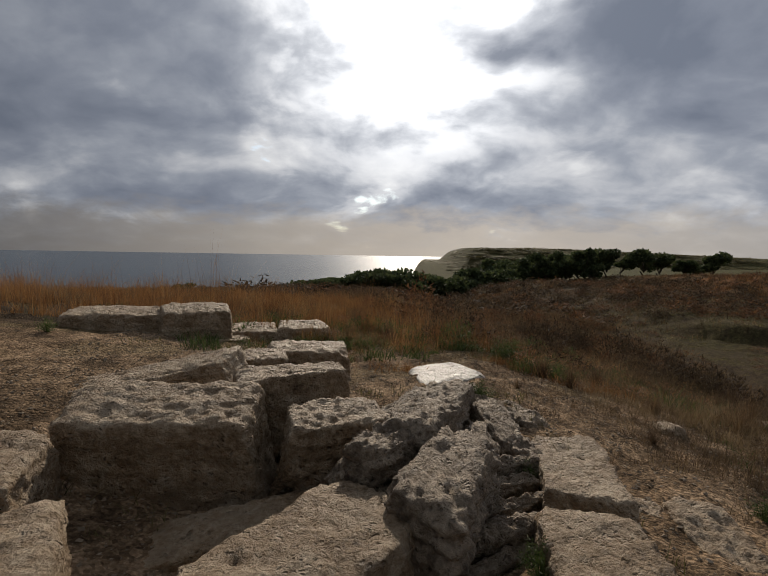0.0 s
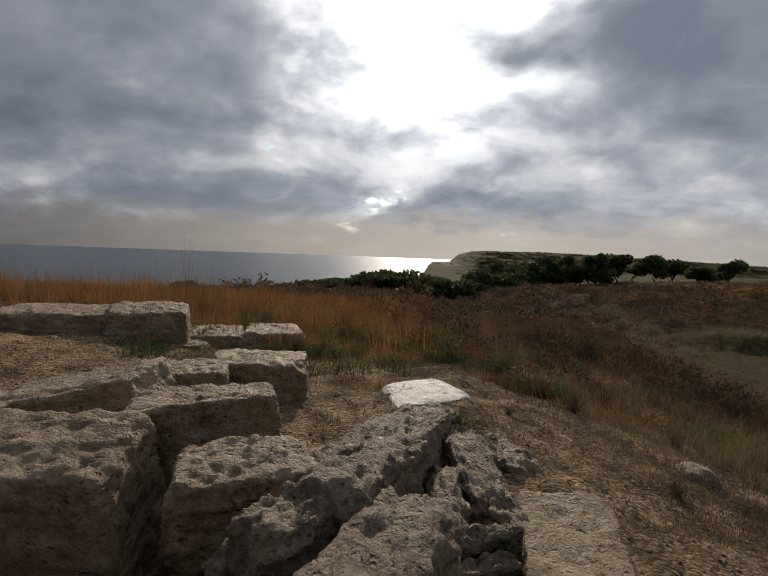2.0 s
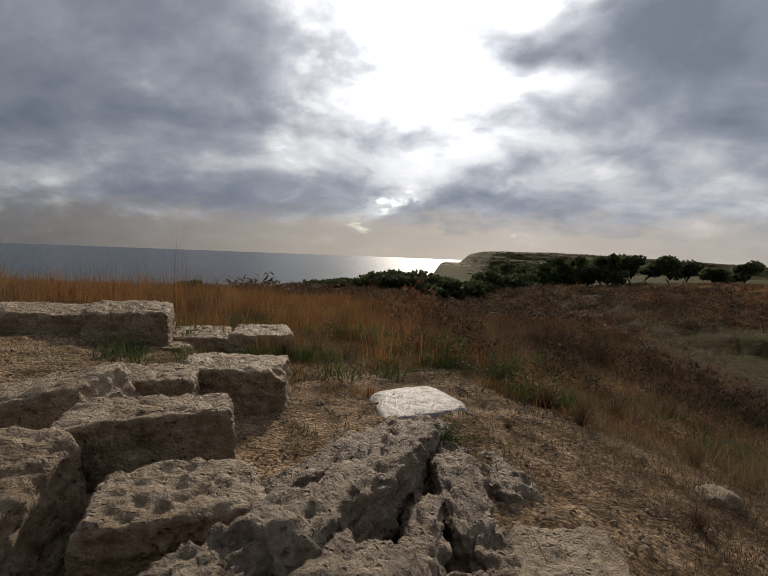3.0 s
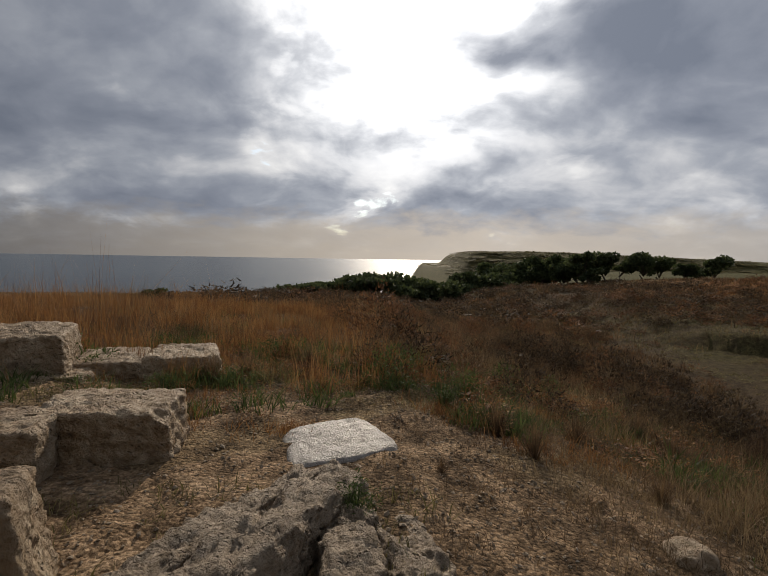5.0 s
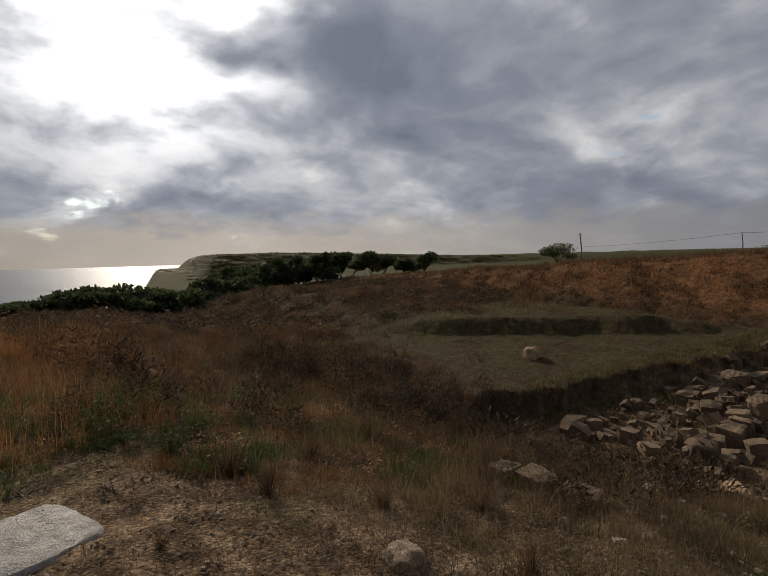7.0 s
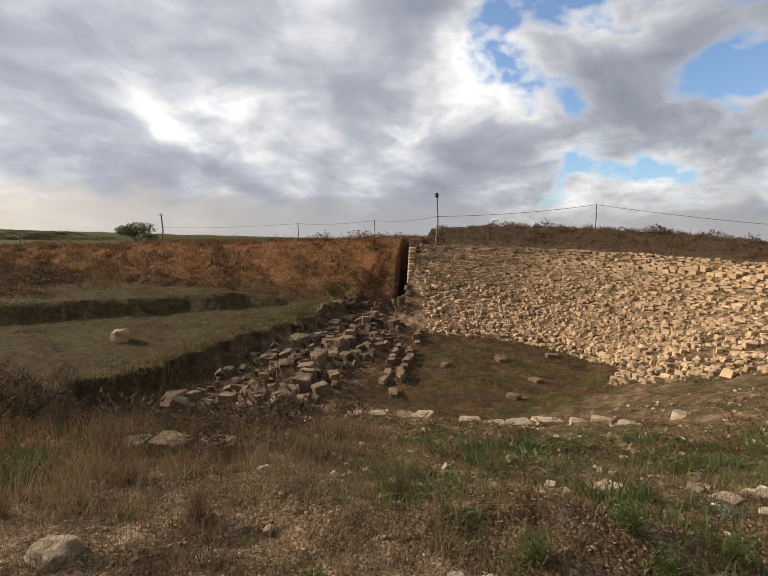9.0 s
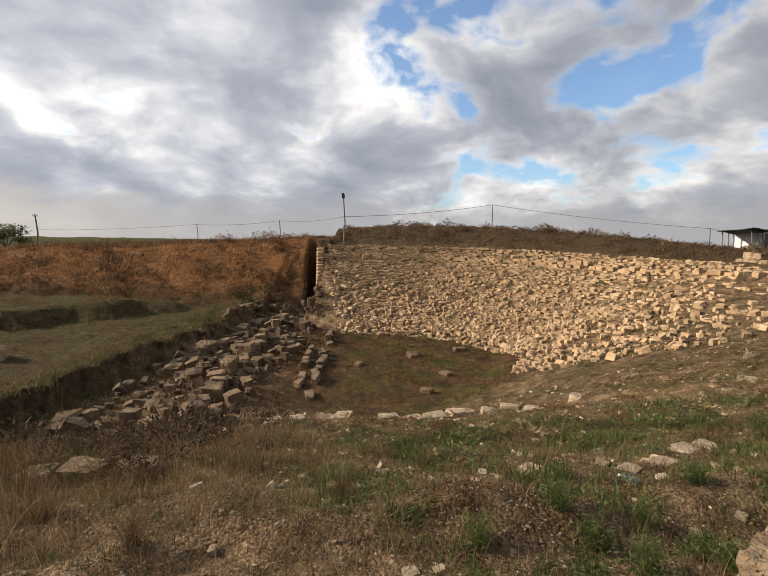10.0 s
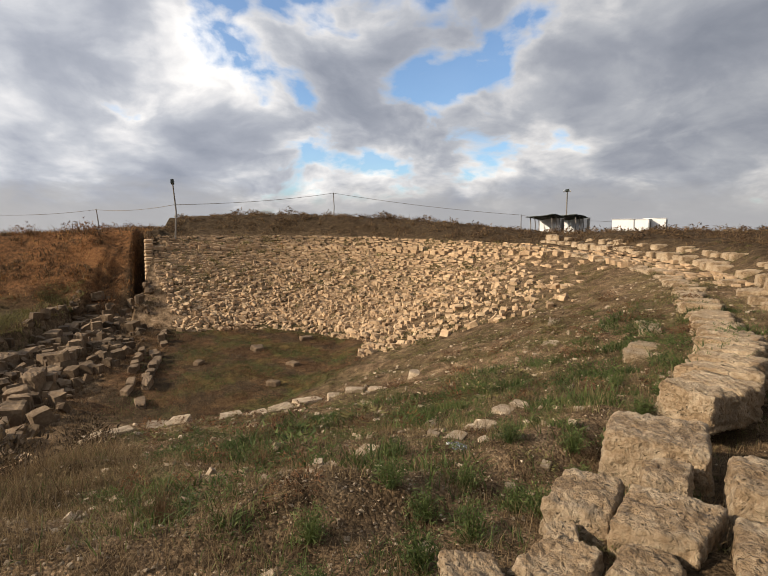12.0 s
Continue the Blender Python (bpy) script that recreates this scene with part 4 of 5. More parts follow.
tussocks("hill_shrubs", 4200, (34, 75, 10, 60), lambda x, y: 0.7 * step(34, 37, x) * (0.2 + 0.8 * patch(x, y, 9, 5, -0.2)), 20, 0.45, 0.26, 0.014, 0.6, M_GOLD, "rust-coloured dry brush over the hillside", "shrubs", seed=18)
tussocks("hill_scrub", 2600, (33, 80, 9.8, 70), lambda x, y: 0.25 + 0.6 * patch(x, y, 6, 3, 0.1), 26, 0.5, 0.40, 0.022, 0.6, M_BROWN, "dark scrub scattered on the hillside", "shrubs", seed=19)
tussocks("slope_weeds", 4200, (2.0, 22, -16, 7.5), lambda x, y: bowl_side(x, y - 0.8) * step(7.6, 9, np.hypot(x - CX, y - CY)) * (0.25 + 0.5 * patch(x, y, 4, 9, 0.0)), 30, 0.17, 0.11, 0.007, 0.9, M_OLIVE, "low green-brown weeds on the bowl's slope", "weeds", seed=20)
tussocks("slope_dry_grass", 3600, (1.8, 22, -16, 9), lambda x, y: step(21.8, 20.3, np.hypot(x - CX, y - CY)) * step(7.6, 9, np.hypot(x - CX, y - CY)) * step(13, 8, x + 0.6 * y) * 0.9, 22, 0.22, 0.14, 0.0055, 0.7, M_PALE, "sparse brown grass on the bowl's slope", seed=21)
tussocks("slope_green_clumps", 520, (3.4, 11, -8, 3.6), lambda x, y: bowl_side(x, y) * patch(x, y, 3.2, 2, 0.15), 110, 0.26, 0.17, 0.017, 1.1, M_GREEN, "leafy green clumps on the upper slope", "weeds", seed=22)
tussocks("slope_pale_grass", 1400, (2.2, 20, -12, 8), lambda x, y: step(21.0, 20.0, np.hypot(x - CX, y - CY)) * step(7.6, 9, np.hypot(x - CX, y - CY)) * step(14, 9, x + 0.6 * y) * 0.5, 20, 0.20, 0.20, 0.005, 0.6, M_PALE, "pale dead grass on the bowl's slope", seed=29)
tussocks("orchestra_grass", 3400, (14, 33, -5, 9), lambda x, y: step(8.6, 7.4, np.hypot(x - CX, y - CY)) * 0.8, 18, 0.3, 0.09, 0.011, 0.8, M_BROWN, "short reddish dry grass on the orchestra floor", seed=23)
tussocks("orchestra_turf", 2600, (14, 33, -5, 7), lambda x, y: step(8.2, 7.0, np.hypot(x - CX, y - CY)) * patch(x, y, 6, 7, 0.0), 18, 0.3, 0.07, 0.011, 0.8, M_GREEN, "green turf patches on the orchestra floor", seed=30)
tussocks("terrace_turf", 4200, (12, 37, 13.5, 44), lambda x, y: 0.8 * step(13, 16, x) * step(14.0, 15.0, y), 16, 0.3, 0.07, 0.014, 0.7, M_OLIVE, "short green turf on the flat terrace", seed=24)
tussocks("ruin_weeds", 2400, (13, 36, 7.4, 14), lambda x, y: 0.6 + 0 * x, 18, 0.25, 0.18, 0.012, 0.8, M_BROWN, "dry weeds between the stage ruins", "weeds", seed=31)
tussocks("cavea_brush", 1500, (24, 46, -20, 8.5), lambda x, y: step(8.5, 12, np.hypot(x - CX, y - CY)) * step(20.5, 19.5, np.hypot(x - CX, y - CY)) * 0.5, 24, 0.25, 0.22, 0.014, 0.9, M_OLIVE, "brown tufts growing between the seats", "weeds", seed=25)
tussocks("rim_brush", 2200, (8, 62, -38, 9), lambda x, y: step(20.3, 21.5, np.hypot(x - CX, y - CY)) * 0.9, 26, 0.4, 0.28, 0.014, 0.6, M_BROWN, "brown scrub on the rim above the seats", "shrubs", seed=26)
tussocks("rim_grass", 1500, (2.8, 18, -18, 1), lambda x, y: step(18.2, 19, np.hypot(x - CX, y - CY)) * step(24, 22, np.hypot(x - CX, y - CY)) * 0.6, 34, 0.16, 0.13, 0.007, 0.8, M_OLIVE, "tufts in the joints of the rim stones", "weeds", seed=27)


def bank(x, y):
    """1 on the ground between the path and the bowl."""
    return step(2.0, 3.0, x) * step(11, 7, x) * step(-6, -3, y) * step(9.5, 7.0, y)


tussocks("bank_grass", 2600, (1.8, 11, -6, 10), lambda x, y: bank(x, y) * (0.25 + 0.75 * patch(x, y, 2.6, 3, -0.2)), 34, 0.15, 0.15, 0.0042, 0.75, M_PALE, "dead brown grass on the bank above the bowl", seed=41)
tussocks("bank_pale_grass", 2200, (2.2, 10, -4, 10), lambda x, y: bank(x, y) * (0.1 + 0.7 * step(1.5, 4.5, y)), 26, 0.16, 0.17, 0.004, 0.7, M_PALE, "pale dry stalks on the bank", seed=42)
tussocks("bank_weeds", 1700, (2.2, 13, -9, 6), lambda x, y: step(21.3, 20.3, np.hypot(x - CX, y - CY)) * (0.10 + 0.8 * patch(x, y, 2.7, 12, 0.05)), 36, 0.14, 0.09, 0.009, 1.1, M_GREEN, "low green weeds on the upper slope", "weeds", seed=43)
tussocks("far_steppe", 4200, (2, 80, 28, 112), lambda x, y: 0.85 * step(0.15, 0.32, x / np.maximum(y, 1)) * (0.3 + 0.7 * patch(x, y, 14, 5, -0.3)), 18, 0.6, 0.42, 0.016, 0.6, M_BROWN, "brown scrub over the distant slopes", "shrubs", seed=44)
tussocks("far_grass", 4200, (4, 70, 26, 100), lambda x, y: 0.8 * step(0.15, 0.32, x / np.maximum(y, 1)) * patch(x, y, 11, 2, 0.0), 18, 0.6, 0.3, 0.016, 0.6, M_PALE, "pale dry grass on the distant slopes", seed=45)
tussocks("gravel_weeds", 700, (-1.5, 3.4, 3.6, 7.5), lambda x, y: step(0.9, 1.6, x + 0.2 * (y - 5)) * 0.8, 16, 0.10, 0.10, 0.004, 0.9, M_BROWN, "sparse dead stalks in the gravel", "weeds", seed=46)
tussocks("block_weeds", 260, (-2.6, 1.6, 1.6, 5.2), lambda x, y: 0.7 + 0 * x, 22, 0.10, 0.11, 0.007, 1.0, M_OLIVE, "small weeds in the gaps between blocks", "weeds", seed=47)


tussocks("field_bushes", 260, (-14, 22, 9, 60), lambda x, y: fan_ground(x, y) * trail(x, y) * step(-6, 2, x + 0.1 * y), 130, 0.40, 0.50, 0.009, 0.6, M_BROWN, "dark rounded dry bushes dotting the field", "shrubs", seed=50)
tussocks("field_tufts", 420, (-14, 14, 8.2, 40), lambda x, y: fan_ground(x, y) * trail(x, y), 120, 0.26, 0.46, 0.006, 0.5, M_PALE, "pale seeding grass tufts between the bushes", seed=52)
tussocks("field_green", 800, (-6, 18, 7.5, 40), lambda x, y: fan_ground(x, y) * patch(x, y, 4.6, 8, 0.1), 90, 0.32, 0.28, 0.010, 0.8, M_OLIVE, "olive weeds between the bushes", "weeds", seed=53)
tussocks("brink_brush", 900, (13, 38, 12.6, 15.2), lambda x, y: 0.7 + 0 * x, 24, 0.25, 0.25, 0.012, 0.9, M_OLIVE, "rough weeds along the broken edge of the terrace", "weeds", seed=54)


def shrub_mesh(name, seed, h, w, twigs, leaf):
    """A loose bush of branching twigs with small leaves."""
    g = np.random.default_rng(seed)
    n = twigs
    a, t = g.uniform(0, 6.283, n), g.random(n) ** 0.6
    tip = np.stack([np.cos(a) * w * t * 0.5, np.sin(a) * w * t * 0.5, h * (1 - 0.45 * t * t) * g.uniform(0.6, 1.1, n)], 1)
    base = tip * np.array([0.12, 0.12, 0.0])
    side = np.stack([-np.sin(a), np.cos(a), np.zeros(n)], 1) * 0.004
    co = np.stack([base - side, base + side, tip], 1).reshape(-1, 3)
    tri = [np.arange(n * 3).reshape(-1, 3)]
    m = n * 7
    k = g.integers(0, n, m)
    f = g.uniform(0.35, 1.0, m)[:, None]
    c = base[k] * (1 - f) + tip[k] * f + g.normal(0, 0.02, (m, 3))
    d1, d2 = g.normal(0, 1, (m, 3)), g.normal(0, 1, (m, 3))
    d1 /= np.linalg.norm(d1, axis=1)[:, None]
    d2 -= d1 * (d1 * d2).sum(1)[:, None]
    d2 /= np.linalg.norm(d2, axis=1)[:, None]
    ls = leaf * g.uniform(0.5, 1.3, m)[:, None]
    lv = np.stack([c - d1 * ls, c + d2 * ls * 0.4, c + d1 * ls], 1).reshape(-1, 3)
    tri.append(np.arange(m * 3).reshape(-1, 3) + n * 3)
    return fast_mesh(name, np.concatenate([co, lv]), np.concatenate(tri))


def dome(seed, n, leaf):
    """A dense low bush of unit size: slim leaves that point outwards over a lumpy dome."""
    g = np.random.default_rng(seed)
    d = g.normal(0, 1, (n, 3))
    d[:, 2] = np.abs(d[:, 2])
    d /= np.linalg.norm(d, axis=1)[:, None]
    lump = 1 + 0.28 * np.sin(d[:, 0] * 5 + seed) * np.cos(d[:, 1] * 4.3 + seed * 2) + 0.15 * np.sin(d[:, 2] * 7 + d[:, 0] * 6)
    c = d * (lump * g.uniform(0.45, 1.0, n) ** 0.5)[:, None] * np.array([0.5, 0.5, 0.9])
    along = d * np.array([0.7, 0.7, 1.0]) + g.normal(0, 0.55, (n, 3)) + np.array([0, 0, 0.25])
    along /= np.linalg.norm(along, axis=1)[:, None]
    side = np.cross(along, g.normal(0, 1, (n, 3)))
    side /= np.linalg.norm(side, axis=1)[:, None] + 1e-9
    ln = leaf * g.uniform(0.6, 1.5, n)[:, None]
    return np.stack([c - side * ln * 0.15, c + side * ln * 0.15, c + along * ln], 1).reshape(-1, 3)


def brush(name, n, area, keep, w, h, leaves, leaf, mat, label, seed, category="shrubs"):
    """Many dense bushes over a stretch of ground."""
    g = np.random.default_rng(seed)
    x, y = g.uniform(area[0], area[1], n), g.uniform(area[2], area[3], n)
    ok = g.random(n) < keep(x, y)
    x, y = x[ok], y[ok]
    z = rough_lie(x, y) - 0.02
    forms = [dome(seed * 10 + k, leaves, leaf) for k in range(5)]
    out = []
    for i in range(len(x)):
        a, sc = g.uniform(0, 6.283), g.lognormal(0, 0.35)
        ca, sa = math.cos(a), math.sin(a)
        f = forms[i % 5] * np.array([w * sc * g.uniform(0.8, 1.3), w * sc, h * sc * g.uniform(0.7, 1.2)])
        out.append(np.stack([f[:, 0] * ca - f[:, 1] * sa + x[i], f[:, 0] * sa + f[:, 1] * ca + y[i], f[:, 2] + z[i]], 1))
    co = np.concatenate(out)
    me = fast_mesh(name, co, np.arange(len(co)).reshape(-1, 3))
    me.materials.append(mat)
    return tagged(new(name, me), label, category, kind="stuff")


M_HEATH = leaf_material("russet_heath", [(0.15, (0.05, 0.026, 0.014)), (0.5, (0.125, 0.062, 0.03)), (0.85, (0.24, 0.125, 0.058))], 0.85)
M_DUSK = leaf_material("dark_heath", [(0.15, (0.022, 0.016, 0.010)), (0.5, (0.058, 0.040, 0.024)), (0.85, (0.12, 0.085, 0.048))], 0.85)
brush("russet_heath", 1100, (-9, 16, 8.6, 30), lambda x, y: fan_ground(x, y) * trail(x, y) * (0.25 + 0.75 * patch(x, y, 4.2, 3, 0.0)) * step(-1.5, 3.5, x + 0.05 * y), 0.55, 0.36, 560, 0.085, M_HEATH, "russet dry heath bushes over the field", 61)
brush("dark_heath", 900, (-6, 18, 8.2, 32), lambda x, y: step(-1.0, 4.0, x + 0.05 * y) * fan_ground(x, y) * trail(x, y) * (0.15 + 0.7 * patch(x, y, 3.6, 8, 0.1)), 0.60, 0.40, 560, 0.085, M_DUSK, "dark dry bushes among the heath", 62)
brush("far_heath", 1500, (-14, 40, 30, 75), lambda x, y: (0.3 + 0.7 * patch(x, y, 8, 5, -0.1)) * step(26, 20, x - 0.35 * y), 1.2, 0.50, 190, 0.15, M_DUSK, "dark heath far out on the field", 63)
brush("far_russet", 900, (-10, 40, 28, 70), lambda x, y: (0.2 + 0.6 * patch(x, y, 7, 2, 0)) * step(26, 20, x - 0.35 * y), 1.1, 0.42, 190, 0.15, M_HEATH, "russet heath far out on the field", 64)
brush("bank_heath", 420, (4.2, 12, 5.4, 20), lambda x, y: step(4.4, 6.0, x) * step(13.0, 10.0, x - 0.10 * np.clip(y - 10, 0, 60)) * (0.35 + 0.6 * patch(x, y, 3, 4, 0)), 0.75, 0.50, 600, 0.085, M_DUSK, "dark brown bushes on the falling bank", 65)
brush("verge_bushes", 130, (-2.5, 5.5, 7.0, 11), lambda x, y: step(5.8, 7.2, np.hypot((x - 0.5) * 0.8, y - 0.8)) * patch(x, y, 2.6, 5, -0.1), 0.36, 0.26, 420, 0.09, M_GREEN, "low green bushes at the field's edge", 66)
brush("verge_straw", 170, (-2.0, 6.5, 6.6, 10.5), lambda x, y: step(5.6, 6.8, np.hypot((x - 0.5) * 0.8, y - 0.8)) * patch(x, y, 2.2, 9, -0.1), 0.40, 0.16, 560, 0.08, M_GOLD, "low amber straw tufts beside the gravel", 67, "grass")
brush("slope_leaf_clumps", 260, (3.6, 10.5, -6, 4.0), lambda x, y: bowl_side(x, y) * (0.12 + 0.9 * patch(x, y, 2.7, 12, 0.0)), 0.34, 0.22, 300, 0.10, M_GREEN, "leafy dark green clumps on the upper slope", 68, "weeds")
brush("slope_straw", 420, (3.0, 16, -9, 6.5), lambda x, y: bowl_side(x, y) * (0.3 + 0.5 * patch(x, y, 3.1, 4, 0.0)), 0.34, 0.16, 160, 0.14, M_HEATH, "small rust-brown tufts on the slope", 69, "weeds")
brush("slope_moss", 500, (8, 22, -12, 4), lambda x, y: bowl_side(x, y) * step(7.6, 9, np.hypot(x - CX, y - CY)) * patch(x, y, 4, 9, 0.0), 0.5, 0.14, 110, 0.16, M_OLIVE, "green-brown cushions on the lower slope", 70, "weeds")
brush("hill_heath", 1300, (34, 74, 10.5, 60), lambda x, y: 0.25 + 0.6 * patch(x, y, 6, 3, 0.0), 0.9, 0.45, 150, 0.14, M_HEATH, "russet bushes over the hillside", 71)
brush("cavea_tufts", 800, (24, 47, -21, 8.3), lambda x, y: step(8.0, 11, np.hypot(x - CX, y - CY)) * step(20.3, 19.5, np.hypot(x - CX, y - CY)) * (0.25 + 0.6 * patch(x, y, 4, 3, 0.0)), 0.42, 0.24, 90, 0.18, M_OLIVE, "olive-brown tufts between the ruined seats", 72, "weeds")
brush("rim_heath", 900, (12, 60, -36, 9), lambda x, y: step(20.8, 22, np.hypot(x - CX, y - CY)) * 0.7, 0.8, 0.34, 90, 0.22, M_BROWN, "brown bushes on the rim above the seats", 73)
brush("terrace_tufts", 900, (13, 38, 14.6, 46), lambda x, y: 0.2 + 0.7 * patch(x, y, 5, 3, 0.0), 0.6, 0.13, 110, 0.13, M_OLIVE, "low olive tufts on the terrace", 76, "weeds")
brush("terrace_heath", 420, (14, 37, 17, 50), lambda x, y: 0.7 * patch(x, y, 7, 6, 0.05), 0.8, 0.26, 150, 0.14, M_HEATH, "russet bushes along the terrace bank", 77)
brush("headland_scrub", 2600, (70, 420, 380, 760), lambda x, y: 0.9 + 0 * x, 9.0, 0.5, 50, 0.4, M_OLIVE, "low olive scrub over the distant headland", 78)
brush("orchestra_tufts", 500, (15, 32, -4, 8), lambda x, y: step(8.4, 7.6, np.hypot(x - CX, y - CY)) * (0.3 + 0.6 * patch(x, y, 4, 6, 0)), 0.5, 0.13, 110, 0.13, M_HEATH, "rust-brown cushions on the orchestra floor", 79, "weeds")
brush("pit_brush", 60, (6.6, 10.5, 6.8, 11), lambda x, y: 0.9 + 0 * x, 0.8, 0.55, 600, 0.085, M_DUSK, "dark brush in the pit below the path", 74)
brush("rim_joint_weeds", 140, (3.2, 13, -11, 0.5), lambda x, y: step(17.0, 18.0, np.hypot(x - CX, y - CY)) * step(22.6, 22.0, np.hypot(x - CX, y - CY)) * 0.7, 0.24, 0.14, 200, 0.09, M_OLIVE, "weeds in the joints of the rim stones", 75, "weeds")

GREEN_SHRUB = [shrub_mesh("shrub", k, 0.34, 0.42, 90, 0.022) for k in range(3)]
DRY_SHRUB = [shrub_mesh("shrub", 20 + k, 0.42, 0.5, 140, 0.012) for k in range(3)]
for me in GREEN_SHRUB:
    me.materials.append(M_GREEN)
for me in DRY_SHRUB:
    me.materials.append(M_BROWN)
SHRUBS = [  # x, y, size, green
    (0.98, 4.85, 0.8, 1), (0.78, 3.82, 0.6, 1), (0.98, 3.3, 0.6, 1), (0.35, 4.72, 0.5, 0), (2.55, 6.3, 1.0, 0), (2.35, 6.9, 1.1, 0), (-0.35, 3.05, 0.5, 1), (-0.15, 3.9, 0.6, 0), (-0.55, 3.2, 0.5, 0),
    (1.9, 7.6, 1.2, 1), (2.3, 8.3, 1.3, 1), (1.2, 9.2, 1.2, 0), (3.3, 7.2, 0.9, 0), (4.6, 8.3, 1.1, 0), (-0.95, 8.1, 1.1, 0), (-0.6, 8.5, 1.2, 0), (0.1, 9.4, 1.0, 0), (-4.6, 6.4, 0.7, 1), (-4.9, 5.6, 0.5, 1), (-1.6, 8.6, 0.9, 1),
    (0.5, 2.9, 0.5, 1), (0.75, 2.25, 0.7, 1), (0.85, 1.85, 0.6, 1), (2.75, 2.5, 0.8, 1), (2.6, 3.0, 0.6, 1), (1.6, 5.6, 0.4, 0), (4.0, 4.6, 0.8, 0), (4.4, 5.6, 1.0, 0), (3.5, 5.9, 0.8, 0),
    (4.15, 0.5, 0.9, 1), (4.6, 1.4, 1.0, 1), (4.2, 2.1, 0.9, 1), (5.1, 0.0, 0.8, 1), (4.9, -0.6, 0.9, 1), (5.6, 1.0, 0.7, 1), (4.7, -1.5, 1.1, 1), (3.75, -0.75, 0.6, 1), (5.4, -1.9, 0.9, 1), (6.5, -2.5, 0.8, 1), (9.4, 7.9, 2.6, 1), (3.6, 1.5, 1.0, 1), (3.9, 1.0, 1.1, 1), (4.3, 1.2, 0.9, 1), (3.5, 2.2, 0.8, 1), (4.6, 0.7, 0.8, 1), (4.0, 0.4, 0.9, 1), (4.4, -0.3, 0.8, 1), (4.9, -1.1, 1.1, 1), (5.0, -1.6, 1.0, 1), (5.8, -2.6, 1.0, 1), (3.35, 3.4, 0.7, 1), (2.6, 4.4, 0.5, 0), (5.0, 6.2, 1.2, 0), (5.7, 7.0, 1.3, 0), (6.4, 8.4, 1.5, 0), (4.4, 7.2, 1.1, 0), (7.2, 10.5, 1.8, 0), (6.0, 11.0, 1.7, 0), (3.6, 10.5, 1.4, 0), (2.4, 11.5, 1.4, 0), (0.8, 11.0, 1.2, 0), (4.8, 12.5, 1.6, 0), (1.6, 13.5, 1.5, 0), (-0.6, 12.0, 1.3, 0), (3.2, 14.5, 1.6, 0), (5.0, 3.2, 0.9, 0), (6.1, 2.4, 0.8, 0),
]
for i, (x, y, s, green) in enumerate(SHRUBS):
    ob = new("green_shrub" if green else "dry_shrub", (GREEN_SHRUB if green else DRY_SHRUB)[i % 3])
    ob.matrix_world = pose(x, y, ground_at(x, y) - 0.02, 0, 0, 47 * i) @ Matrix.Diagonal((s, s, s, 1))
    tagged(ob, "small leafy green bush growing from stony soil" if green else "small dry brown bush with bare twigs", "bush", "green bushes" if green else "dry bushes")


def limb(bm, a, b, ra, rb, sides=7):
    a, b = Vector(a), Vector(b)
    q = (b - a).to_track_quat("Z", "Y")
    rings = []
    for p, r in ((a, ra), (a.lerp(b, 0.5) + Vector((0.04, -0.03, 0)) * (b - a).length, (ra + rb) / 2), (b, rb)):
        rings.append([bm.verts.new(p + q @ Vector((math.cos(k * 6.2832 / sides) * r, math.sin(k * 6.2832 / sides) * r, 0))) for k in range(sides)])
    for lo, hi in zip(rings, rings[1:]):
        for k in range(sides):
            bm.faces.new((lo[k], lo[(k + 1) % sides], hi[(k + 1) % sides], hi[k]))


def tree(x, y, h, w, seed, label, stem=0.35, leaves=2600, leaf=0.28):
    """A trunk with limbs, and a crown of many leaf clumps."""
    g = np.random.default_rng(seed)
    root = tagged(new("tree"), label, "tree", "trees of the grove")
    root.location = (x, y, ground_at(x, y) - 0.1)
    bm = bmesh.new()
    top = h * stem
    limb(bm, (0, 0, 0), (0.1 * w * g.normal(), 0.05 * w, top), h * 0.035, h * 0.022)
    hubs = []
    for k in range(9):
        a = g.uniform(0, 6.283)
        e = Vector((math.cos(a) * w * g.uniform(0.15, 0.42), math.sin(a) * w * g.uniform(0.15, 0.42), h * g.uniform(stem + 0.15, 0.9)))
        limb(bm, (0, 0.05 * w, top * g.uniform(0.8, 1.0)), e, h * 0.016, h * 0.005, 5)
        hubs.append(np.array(e))
    part("trunk", bm, M_BARK, root)
    hubs = np.array(hubs)
    k = g.integers(0, len(hubs), leaves)
    d = g.normal(0, 1, (leaves, 3))
    d /= np.linalg.norm(d, axis=1)[:, None]
    c = hubs[k] + d * (g.random((leaves, 1)) ** 0.4) * np.array([w * 0.24, w * 0.24, h * 0.17]) * g.uniform(0.6, 1.2, len(hubs))[k][:, None]
    d1, d2 = g.normal(0, 1, (leaves, 3)), g.normal(0, 1, (leaves, 3))
    d1 *= leaf / np.linalg.norm(d1, axis=1)[:, None]
    d2 *= leaf / np.linalg.norm(d2, axis=1)[:, None]
    co = np.stack([c - d1, c + d2, c + d1, c - d2 * 0.6], 1).reshape(-1, 3)
    part("crown", fast_mesh("crown", co, np.arange(leaves * 4).reshape(-1, 4)), M_CROWN, root)
    return root


def at_bearing(bearing, dist):
    b = radians(bearing)
    return 0.5 + dist * math.sin(b), 1.0 + dist * math.cos(b)


